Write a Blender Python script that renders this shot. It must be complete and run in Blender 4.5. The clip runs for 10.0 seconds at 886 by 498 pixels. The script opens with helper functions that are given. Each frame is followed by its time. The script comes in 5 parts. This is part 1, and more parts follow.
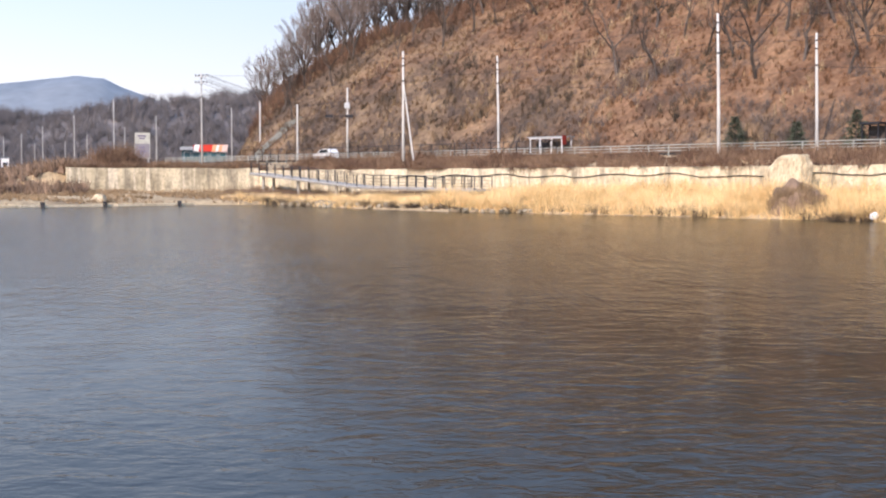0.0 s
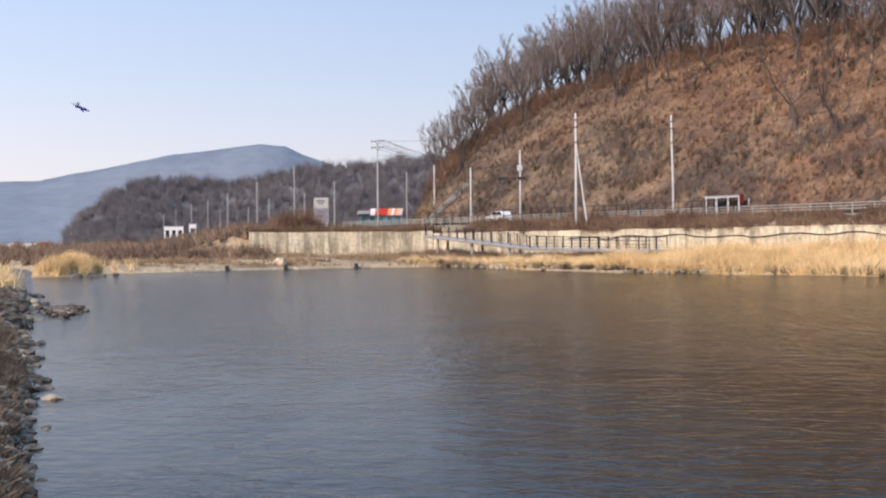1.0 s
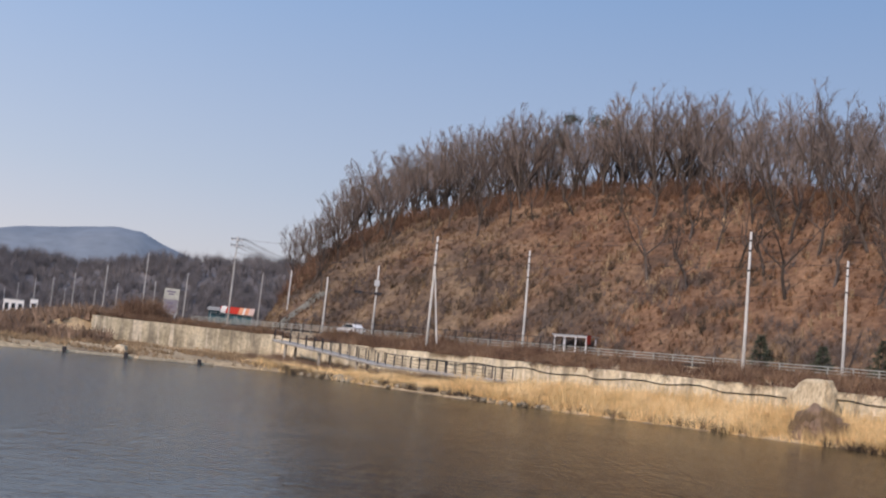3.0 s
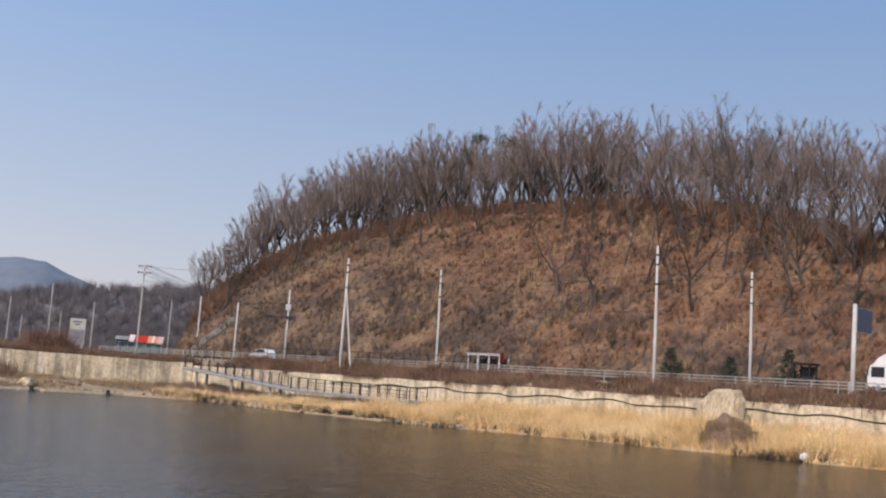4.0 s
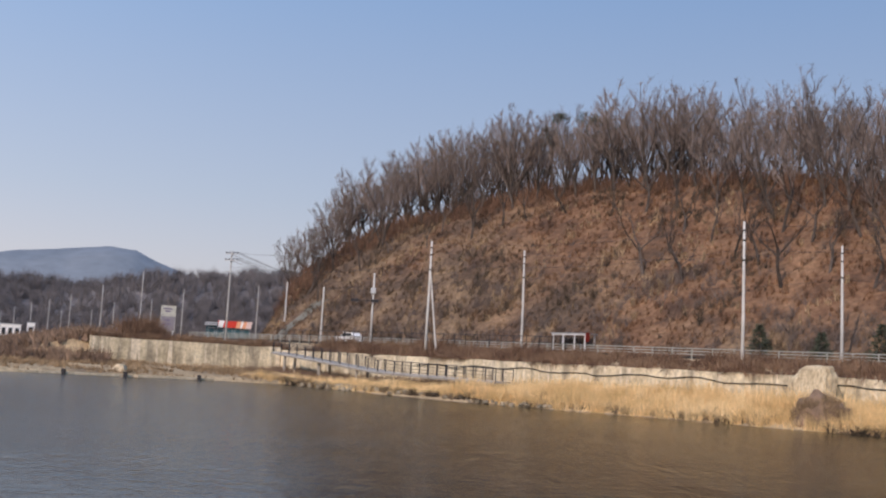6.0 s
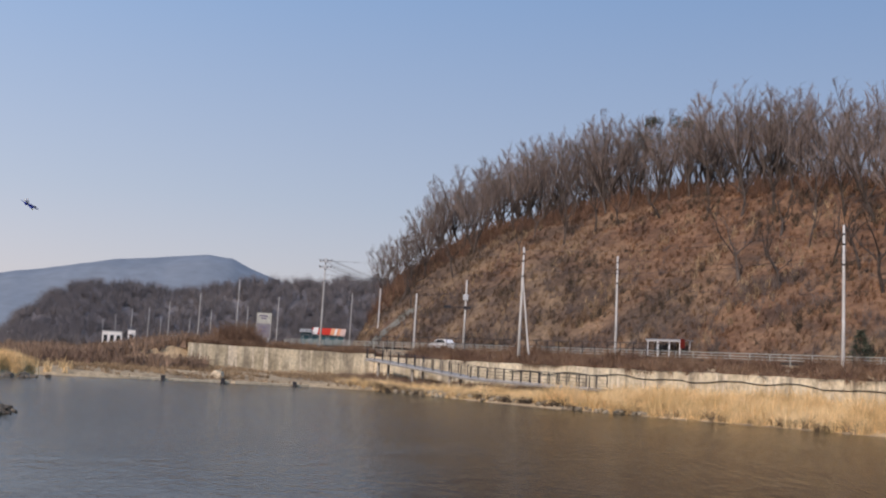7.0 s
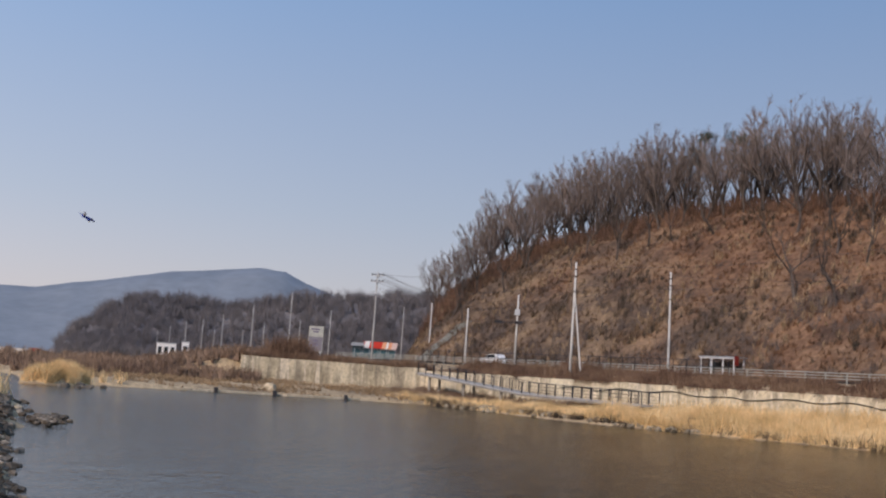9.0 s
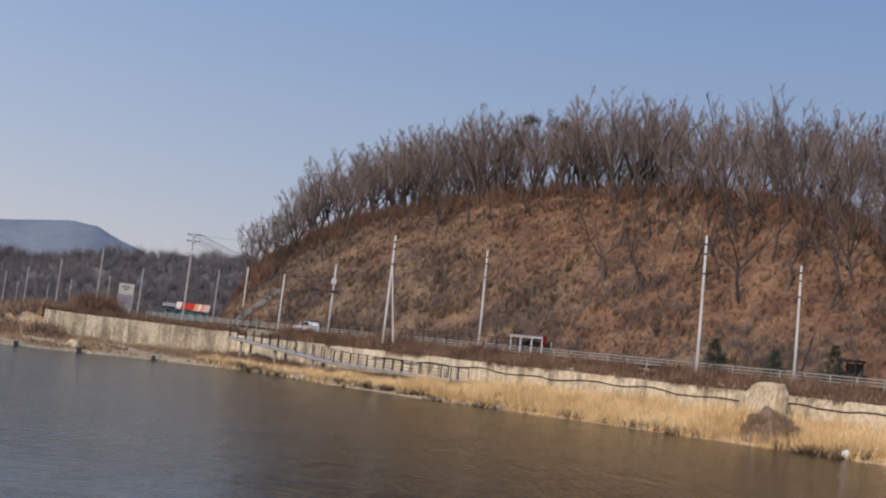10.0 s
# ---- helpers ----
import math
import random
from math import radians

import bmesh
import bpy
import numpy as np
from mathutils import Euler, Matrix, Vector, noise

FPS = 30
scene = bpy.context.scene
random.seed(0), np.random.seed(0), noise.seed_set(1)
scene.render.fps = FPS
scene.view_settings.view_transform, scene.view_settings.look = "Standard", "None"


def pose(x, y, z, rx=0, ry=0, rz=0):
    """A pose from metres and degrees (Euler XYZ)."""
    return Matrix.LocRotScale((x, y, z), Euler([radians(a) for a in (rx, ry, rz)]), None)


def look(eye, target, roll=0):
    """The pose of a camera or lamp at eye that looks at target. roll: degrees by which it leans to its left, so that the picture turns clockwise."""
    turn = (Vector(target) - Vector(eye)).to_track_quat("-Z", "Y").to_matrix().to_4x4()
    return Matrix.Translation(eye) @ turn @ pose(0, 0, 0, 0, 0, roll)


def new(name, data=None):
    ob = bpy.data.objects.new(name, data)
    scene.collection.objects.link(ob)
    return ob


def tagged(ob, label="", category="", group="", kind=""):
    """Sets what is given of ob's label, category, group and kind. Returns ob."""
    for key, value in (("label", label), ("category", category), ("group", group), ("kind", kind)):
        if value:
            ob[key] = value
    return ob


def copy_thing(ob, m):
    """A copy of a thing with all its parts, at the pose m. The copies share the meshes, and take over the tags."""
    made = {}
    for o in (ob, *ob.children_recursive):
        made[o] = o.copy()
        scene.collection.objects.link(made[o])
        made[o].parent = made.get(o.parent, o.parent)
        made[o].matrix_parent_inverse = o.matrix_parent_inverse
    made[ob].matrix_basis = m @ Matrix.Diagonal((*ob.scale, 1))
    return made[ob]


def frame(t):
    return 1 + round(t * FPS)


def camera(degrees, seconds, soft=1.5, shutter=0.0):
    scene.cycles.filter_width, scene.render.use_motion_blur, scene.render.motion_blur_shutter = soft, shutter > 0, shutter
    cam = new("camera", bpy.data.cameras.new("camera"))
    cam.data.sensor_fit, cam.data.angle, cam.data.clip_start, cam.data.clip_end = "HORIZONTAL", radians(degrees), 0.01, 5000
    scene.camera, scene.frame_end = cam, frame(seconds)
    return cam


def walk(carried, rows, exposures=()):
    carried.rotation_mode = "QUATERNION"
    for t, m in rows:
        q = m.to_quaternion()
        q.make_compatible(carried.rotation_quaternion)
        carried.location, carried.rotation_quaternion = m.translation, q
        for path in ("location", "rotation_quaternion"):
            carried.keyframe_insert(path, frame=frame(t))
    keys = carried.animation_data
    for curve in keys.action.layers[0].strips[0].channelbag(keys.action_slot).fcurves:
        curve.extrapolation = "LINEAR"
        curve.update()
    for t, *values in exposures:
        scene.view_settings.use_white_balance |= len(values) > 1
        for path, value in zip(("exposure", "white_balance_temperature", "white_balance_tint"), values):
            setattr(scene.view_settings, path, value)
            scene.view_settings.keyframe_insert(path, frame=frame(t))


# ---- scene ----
cam = camera(40.07, 10.0, soft=2.2, shutter=0.0)
EYE = (0.0, 0.0, 2.7)


def turn(t, yaw, pitch, roll):
    return t, pose(*EYE, 90 + pitch, roll, yaw)


walk(cam, [turn(*r) for r in (
    (0.0, 0.97, -3.28, -0.03),
    (0.5, 6.02, -1.36, 0.57),
    (1.0, 9.11, -0.34, 0.53),
    (1.5, 9.42, 0.33, -0.00),
    (2.0, 9.00, 1.85, -1.34),
    (2.5, 8.44, 3.63, -3.24),
    (3.0, 1.96, 5.42, -6.14),
    (3.2, 0.37, 5.69, -6.27),
    (4.3, -2.39, 6.93, -3.89),
    (4.5, -2.37, 6.92, -3.83),
    (5.0, -1.78, 6.37, -3.61),
    (5.5, -0.10, 5.67, -3.45),
    (7.0, 6.33, 5.66, -3.46),
    (7.5, 8.30, 5.89, -3.31),
    (8.0, 9.35, 5.60, -3.15),
    (8.5, 9.64, 5.82, -3.48),
    (9.0, 8.73, 6.19, -4.06),
    (9.5, 5.88, 5.77, -5.28),
    (10.0, -0.12, 5.62, -6.81),
)], [(t, e, 6800, 25) for t, e in ((0.0, 0.82), (1.0, 0.42), (2.0, 0.24), (3.0, 0.02), (4.5, 0.06), (7.5, -0.12), (10.0, -0.18))])


# ---------------------------------------------------------------- light
world = bpy.data.worlds.new("sky")
scene.world = world
world.use_nodes = True
wn = world.node_tree.nodes
sky = wn.new("ShaderNodeTexSky")
sky.sky_type = "NISHITA"
sky.sun_disc = False
SUN_EL, SUN_AZ = 34.0, -152.0  # degrees above the horizon; clockwise from +y
sky.sun_elevation = radians(SUN_EL)
sky.sun_rotation = radians(SUN_AZ)
sky.air_density, sky.dust_density, sky.ozone_density = 1.0, 1.2, 2.0
def sky_haze():
    """Hazy winter air: a pale veil near the horizon that thins out upwards and brightens towards the sun."""
    nt = world.node_tree
    ray = wn.new("ShaderNodeTexCoord").outputs["Generated"]

    def ramp(value, stops):
        r = wn.new("ShaderNodeValToRGB")
        el = r.color_ramp.elements
        while len(el) < len(stops):
            el.new(0.5)
        for k, (p, c) in enumerate(stops):
            el[k].position, el[k].color = p, (*c, 1)
        nt.links.new(value, r.inputs[0])
        return r.outputs[0]

    def blend(mode, fac, a, b):
        m = wn.new("ShaderNodeMix")
        m.data_type, m.blend_type = "RGBA", mode
        m.inputs[0].default_value = fac
        nt.links.new(a, m.inputs[6])
        nt.links.new(b, m.inputs[7])
        return m.outputs[2]

    height = wn.new("ShaderNodeSeparateXYZ")
    nt.links.new(ray, height.inputs[0])
    veil = ramp(height.outputs["Z"], ((0.0, (4.75, 4.75, 4.85)), (0.13, (3.2, 4.2, 5.1)), (0.36, (1.45, 3.3, 5.8))))
    side = wn.new("ShaderNodeVectorMath")
    side.operation = "DOT_PRODUCT"
    side.inputs[1].default_value = (0.5 * math.sin(radians(SUN_AZ)), 0.5 * math.cos(radians(SUN_AZ)), 0)
    nt.links.new(ray, side.inputs[0])
    half = wn.new("ShaderNodeMath")
    half.operation = "ADD"
    half.inputs[1].default_value = 0.5
    nt.links.new(side.outputs["Value"], half.inputs[0])
    glow = ramp(half.outputs[0], ((0.0, (0.78,) * 3), (0.25, (1.28, 1.24, 1.2)), (1.0, (1.5, 1.45, 1.35))))
    hazy = blend("MIX", 0.72, sky.outputs[0], blend("MULTIPLY", 1.0, veil, glow))
    nt.links.new(hazy, wn["Background"].inputs[0])


sky_haze()
wn["Background"].inputs[1].default_value = 0.125
sun_data = bpy.data.lights.new("sun", "SUN")
sun_data.energy, sun_data.angle, sun_data.color = 2.85, radians(0.6), (1.0, 0.89, 0.74)
sun = new("sun", sun_data)
a, e = radians(SUN_AZ), radians(SUN_EL)
sun.matrix_world = look((100 * math.sin(a) * math.cos(e), 100 * math.cos(a) * math.cos(e), 100 * math.sin(e)), (0, 0, 0))

# ---------------------------------------------------------------- plan
# u runs along the road, away from the camera to the left; n points from the river to the hill
E0, U, N = np.array((22.1, 105.8)), np.array((-0.671, 0.741)), np.array((0.741, 0.671))
ROAD_Z, WALL_Z = 5.3, 3.8


def at(s, o, z=0.0):
    p = E0 + s * U + o * N
    return Vector((p[0], p[1], z))


def polar(az, d, z=0.0):
    return Vector((d * math.sin(radians(az)), d * math.cos(radians(az)), z))


ROAD_TURN = math.degrees(math.atan2(U[1], U[0]))  # turn of a thing whose x axis runs along u

# ---------------------------------------------------------------- materials


def ramp_mix(nt, fac, stops):
    r = nt.nodes.new("ShaderNodeValToRGB")
    el = r.color_ramp.elements
    while len(el) < len(stops):
        el.new(0.5)
    for k, (p, c) in enumerate(stops):
        el[k].position, el[k].color = p, (*c, 1)
    nt.links.new(fac, r.inputs[0])
    return r.outputs[0]


def noise_node(nt, vec, scale, detail=4.0, rough=0.55, dist=0.0):
    n = nt.nodes.new("ShaderNodeTexNoise")
    n.inputs["Scale"].default_value, n.inputs["Detail"].default_value = scale, detail
    n.inputs["Roughness"].default_value, n.inputs["Distortion"].default_value = rough, dist
    nt.links.new(vec, n.inputs["Vector"])
    return n.outputs["Fac"]


def stretched(nt, src, scale):
    m = nt.nodes.new("ShaderNodeMapping")
    m.inputs["Scale"].default_value = scale
    nt.links.new(src, m.inputs["Vector"])
    return m.outputs[0]


def mixed(nt, fac, c1, c2, mode="MIX"):
    m = nt.nodes.new("ShaderNodeMix")
    m.data_type, m.blend_type = "RGBA", mode
    for sock, v in ((m.inputs[0], fac), (m.inputs[6], c1), (m.inputs[7], c2)):
        if isinstance(v, (int, float)):
            sock.default_value = v
        elif isinstance(v, tuple):
            sock.default_value = (*v, 1)
        else:
            nt.links.new(v, sock)
    return m.outputs[2]


def material(name, stops, scale=1.0, fine=8.0, fine_amount=0.3, rough=0.85, metal=0.0, bump=0.0, stretch=(1, 1, 1), island=0.0, each=0.0, spec=0.3):
    """Two scales of noise through a colour ramp; island and each vary the brightness by mesh island or by object."""
    m = bpy.data.materials.new(name)
    m.use_nodes = True
    nt = m.node_tree
    p = nt.nodes["Principled BSDF"]
    geo = nt.nodes.new("ShaderNodeNewGeometry")
    vec = stretched(nt, geo.outputs["Position"], stretch)
    big = noise_node(nt, vec, scale)
    col = ramp_mix(nt, big, stops)
    small = noise_node(nt, vec, fine, 3.0)
    grey = ramp_mix(nt, small, ((0.3, (1 - fine_amount,) * 3), (0.7, (1 + fine_amount,) * 3)))
    col = mixed(nt, 1.0, col, grey, "MULTIPLY")
    if island or each:
        if island:
            src = geo.outputs["Random Per Island"]
        else:
            src = nt.nodes.new("ShaderNodeObjectInfo").outputs["Random"]
        k = island or each
        col = mixed(nt, 1.0, col, ramp_mix(nt, src, ((0.0, (1 - k,) * 3), (1.0, (1 + k,) * 3))), "MULTIPLY")
    nt.links.new(col, p.inputs["Base Color"])
    p.inputs["Roughness"].default_value, p.inputs["Metallic"].default_value = rough, metal
    p.inputs["Specular IOR Level"].default_value = spec
    if bump:
        b = nt.nodes.new("ShaderNodeBump")
        b.inputs["Strength"].default_value, b.inputs["Distance"].default_value = 0.8, bump
        nt.links.new(small, b.inputs["Height"])
        nt.links.new(b.outputs[0], p.inputs["Normal"])
    return m


def plain(name, c, rough=0.6, metal=0.0, vary=0.08):
    d = tuple(v * (1 - vary) for v in c)
    return material(name, ((0.35, d), (0.65, c)), 1.5, 20.0, vary, rough, metal)


M_BANK = material("bank_soil", ((0.3, (0.24, 0.17, 0.10)), (0.5, (0.41, 0.30, 0.175)), (0.7, (0.54, 0.41, 0.25))), 0.12, 1.6, 0.35, 0.95, bump=0.08)


def slope_material(name, island, bump):
    """Leaf litter that turns from grey-brown scrub to rust, with straw streaks running downhill."""
    m = bpy.data.materials.new(name)
    m.use_nodes = True
    nt = m.node_tree
    p = nt.nodes["Principled BSDF"]
    geo = nt.nodes.new("ShaderNodeNewGeometry")
    pos = geo.outputs["Position"]
    mid = noise_node(nt, pos, 0.16, 5.0, 0.6)
    grey = ramp_mix(nt, mid, ((0.34, (0.075, 0.054, 0.040)), (0.5, (0.15, 0.100, 0.066)), (0.66, (0.25, 0.170, 0.102))))
    rust = ramp_mix(nt, mid, ((0.34, (0.082, 0.050, 0.035)), (0.5, (0.175, 0.095, 0.055)), (0.66, (0.265, 0.155, 0.09))))
    along = nt.nodes.new("ShaderNodeVectorMath")  # rust leaf litter under the trees, grey grass towards the open end
    along.operation = "DOT_PRODUCT"
    along.inputs[1].default_value = (-0.671 * 0.0028, 0.741 * 0.0028, -0.009)
    nt.links.new(pos, along.inputs[0])
    big = nt.nodes.new("ShaderNodeMath")
    big.operation = "SUBTRACT"
    nt.links.new(noise_node(nt, pos, 0.05, 3.0), big.inputs[0])
    nt.links.new(along.outputs["Value"], big.inputs[1])
    sel = ramp_mix(nt, big.outputs[0], ((0.20, (0, 0, 0)), (0.44, (1, 1, 1))))
    col = mixed(nt, sel, grey, rust)
    streak = noise_node(nt, stretched(nt, pos, (0.6, 0.6, 0.16)), 1.0, 4.0, 0.65, 0.6)
    col = mixed(nt, ramp_mix(nt, streak, ((0.56, (0, 0, 0)), (0.70, (0.5,) * 3))), col, (0.27, 0.18, 0.112))
    dark = noise_node(nt, stretched(nt, pos, (0.5, 0.5, 0.3)), 0.8, 4.0, 0.6, 0.4)
    col = mixed(nt, ramp_mix(nt, dark, ((0.56, (0, 0, 0)), (0.70, (0.5,) * 3))), col, (0.07, 0.052, 0.043))
    fine = noise_node(nt, pos, 1.5, 4.0, 0.65)
    col = mixed(nt, 1.0, col, ramp_mix(nt, fine, ((0.3, (0.6,) * 3), (0.7, (1.4,) * 3))), "MULTIPLY")
    if island:
        col = mixed(nt, 1.0, col, ramp_mix(nt, geo.outputs["Random Per Island"], ((0.0, (1 - island,) * 3), (1.0, (1 + island,) * 3))), "MULTIPLY")
    nt.links.new(col, p.inputs["Base Color"])
    p.inputs["Roughness"].default_value = 0.95
    p.inputs["Specular IOR Level"].default_value = 0.15
    if bump:
        bp = nt.nodes.new("ShaderNodeBump")
        bp.inputs["Strength"].default_value, bp.inputs["Distance"].default_value = 0.7, bump
        nt.links.new(fine, bp.inputs["Height"])
        nt.links.new(bp.outputs[0], p.inputs["Normal"])
    return m


M_HILL = slope_material("hill_litter", 0.0, 0.3)
M_SHRUB = slope_material("dry_shrub", 0.45, 0.0)
M_STRAW = material("straw", ((0.35, (0.24, 0.165, 0.095)), (0.65, (0.38, 0.27, 0.16))), 0.2, 2.0, 0.3, 0.95, island=0.35)
M_RUST = material("rust_leaves", ((0.35, (0.11, 0.065, 0.045)), (0.65, (0.22, 0.125, 0.078))), 0.12, 1.5, 0.3, 0.95, island=0.4)
M_BRAMBLE = material("bramble", ((0.35, (0.13, 0.075, 0.05)), (0.65, (0.25, 0.16, 0.10))), 0.3, 2.0, 0.3, 0.95, island=0.35)
M_DEBRIS = material("flood_debris", ((0.35, (0.05, 0.038, 0.026)), (0.65, (0.15, 0.11, 0.075))), 0.5, 3.0, 0.3, 0.95, island=0.5)
M_REED = material("reed", ((0.3, (0.50, 0.33, 0.14)), (0.5, (0.78, 0.55, 0.27)), (0.7, (0.90, 0.69, 0.39))), 0.25, 3.0, 0.2, 0.85, island=0.25)
M_BARK = material("bark", ((0.35, (0.055, 0.044, 0.037)), (0.65, (0.12, 0.096, 0.08))), 0.8, 6.0, 0.3, 0.95, each=0.25)
M_TWIG = material("twig", ((0.35, (0.165, 0.125, 0.105)), (0.65, (0.25, 0.20, 0.172))), 0.5, 3.0, 0.2, 0.95, each=0.3)
M_PINE = material("pine_needles", ((0.35, (0.045, 0.055, 0.036)), (0.65, (0.085, 0.10, 0.066))), 1.0, 5.0, 0.3, 0.9, island=0.3)


def wall_material(name, grime):
    """Cream concrete with blotches, dark run-off streaks and pale lime streaks."""
    m = bpy.data.materials.new(name)
    m.use_nodes = True
    nt = m.node_tree
    p = nt.nodes["Principled BSDF"]
    pos = nt.nodes.new("ShaderNodeNewGeometry").outputs["Position"]
    col = ramp_mix(nt, noise_node(nt, pos, 0.35, 5.0, 0.6), ((0.3, (0.44, 0.37, 0.24)), (0.5, (0.66, 0.56, 0.38)), (0.7, (0.76, 0.67, 0.47))))
    dark = noise_node(nt, stretched(nt, pos, (1.1, 1.1, 0.16)), 0.9, 5.0, 0.65, 0.3)
    col = mixed(nt, ramp_mix(nt, dark, ((0.5 - grime, (0, 0, 0)), (0.66 - grime * 0.6, (0.75,) * 3))), col, (0.19, 0.16, 0.12))
    lime = noise_node(nt, stretched(nt, pos, (1.7, 1.7, 0.10)), 1.0, 3.0, 0.5)
    col = mixed(nt, ramp_mix(nt, lime, ((0.57, (0, 0, 0)), (0.65, (0.8,) * 3))), col, (0.75, 0.65, 0.48))
    spots = noise_node(nt, pos, 2.6, 4.0, 0.7)
    col = mixed(nt, 1.0, col, ramp_mix(nt, spots, ((0.33, (0.68,) * 3), (0.6, (1.12,) * 3))), "MULTIPLY")
    nt.links.new(col, p.inputs["Base Color"])
    p.inputs["Roughness"].default_value = 0.92
    bp = nt.nodes.new("ShaderNodeBump")
    bp.inputs["Strength"].default_value, bp.inputs["Distance"].default_value = 0.6, 0.04
    nt.links.new(spots, bp.inputs["Height"])
    nt.links.new(bp.outputs[0], p.inputs["Normal"])
    return m


M_WALL = wall_material("weathered_concrete", 0.0)
M_WALL_OLD = wall_material("stained_concrete", 0.09)
M_CONC = material("pale_concrete", ((0.3, (0.42, 0.40, 0.36)), (0.7, (0.58, 0.56, 0.52))), 0.8, 9.0, 0.12, 0.85, bump=0.004)
M_POLE_FAR = material("grey_pole_concrete", ((0.3, (0.34, 0.34, 0.33)), (0.7, (0.46, 0.46, 0.44))), 0.8, 9.0, 0.1, 0.85)
M_POLE = material("pole_concrete", ((0.3, (0.50, 0.49, 0.46)), (0.7, (0.66, 0.65, 0.61))), 0.8, 9.0, 0.1, 0.8)
M_DARK = plain("dark_metal", (0.035, 0.035, 0.04), 0.5, 0.4)
M_STEEL = plain("galvanised_steel", (0.50, 0.52, 0.53), 0.45, 0.6)
M_RAIL = plain("pale_rail_paint", (0.36, 0.365, 0.325), 0.6)
M_DRYBUSH = material("dry_bush", ((0.35, (0.15, 0.095, 0.068)), (0.65, (0.29, 0.20, 0.135))), 0.08, 1.5, 0.3, 0.95, island=0.3)
M_NET = material("rock_net", ((0.35, (0.13, 0.125, 0.10)), (0.65, (0.21, 0.20, 0.16))), 0.3, 3.0, 0.3, 0.9)
M_SAND = material("sill_concrete", ((0.3, (0.46, 0.38, 0.26)), (0.7, (0.66, 0.56, 0.40))), 0.5, 4.0, 0.3, 0.95, bump=0.03)
M_BOULDER = material("tan_rock", ((0.3, (0.34, 0.27, 0.17)), (0.5, (0.50, 0.41, 0.27)), (0.7, (0.60, 0.51, 0.35))), 0.9, 5.0, 0.3, 0.95, bump=0.05, stretch=(1.4, 1.4, 0.5))
M_DECK = material("walkway_concrete", ((0.3, (0.30, 0.285, 0.255)), (0.7, (0.42, 0.40, 0.36))), 0.8, 6.0, 0.15, 0.9)
M_ASPH = material("asphalt", ((0.3, (0.045, 0.045, 0.047)), (0.7, (0.075, 0.073, 0.07))), 0.3, 14.0, 0.2, 0.9, bump=0.004)
M_LINE = plain("road_paint", (0.75, 0.75, 0.72), 0.7)
M_STONE = material("river_stone", ((0.3, (0.18, 0.15, 0.105)), (0.5, (0.31, 0.26, 0.18)), (0.7, (0.45, 0.39, 0.28))), 1.2, 9.0, 0.3, 0.9, bump=0.02, each=0.3, island=0.3)
M_STONE_WET = material("wet_stone", ((0.3, (0.07, 0.06, 0.045)), (0.5, (0.13, 0.11, 0.085)), (0.7, (0.24, 0.21, 0.17))), 1.2, 9.0, 0.35, 0.8, bump=0.02, each=0.4)
M_PEBBLE = material("bank_pebble", ((0.3, (0.06, 0.048, 0.035)), (0.5, (0.13, 0.105, 0.078)), (0.7, (0.30, 0.26, 0.20))), 2.2, 9.0, 0.3, 0.9, island=0.6)
M_MUD = material("wet_mud", ((0.3, (0.045, 0.035, 0.024)), (0.7, (0.11, 0.085, 0.06))), 0.6, 4.0, 0.3, 0.7, bump=0.05)
M_WHITE = plain("white_paint", (0.80, 0.80, 0.78), 0.35)
M_RED = plain("red_panel", (0.62, 0.05, 0.03), 0.45)
M_ORANGE = plain("orange_panel", (0.8, 0.38, 0.22), 0.45)
M_BLUE = plain("blue_panel", (0.03, 0.08, 0.35), 0.45)
M_TEAL = plain("teal_glass", (0.05, 0.12, 0.14), 0.15)
M_BLACK = plain("rubber", (0.02, 0.02, 0.02), 0.8)
M_GLASS = plain("dark_glass", (0.02, 0.025, 0.03), 0.06)
M_YELLOW = plain("yellow_paint", (0.75, 0.6, 0.1), 0.4)
# brown of the distant woods, greyed in the colour itself to show air haze
M_HAZED_WOOD = material("hazed_wood", ((0.36, (0.14, 0.13, 0.135)), (0.62, (0.19, 0.172, 0.167))), 0.022, 0.2, 0.3, 1.0, island=0.2)
# mountain colour pushed to pale blue-grey: the haze of the air is painted in
M_HAZED_FAR = material("hazed_mountain", ((0.35, (0.175, 0.205, 0.235)), (0.65, (0.205, 0.235, 0.265))), 0.006, 0.03, 0.09, 1.0)


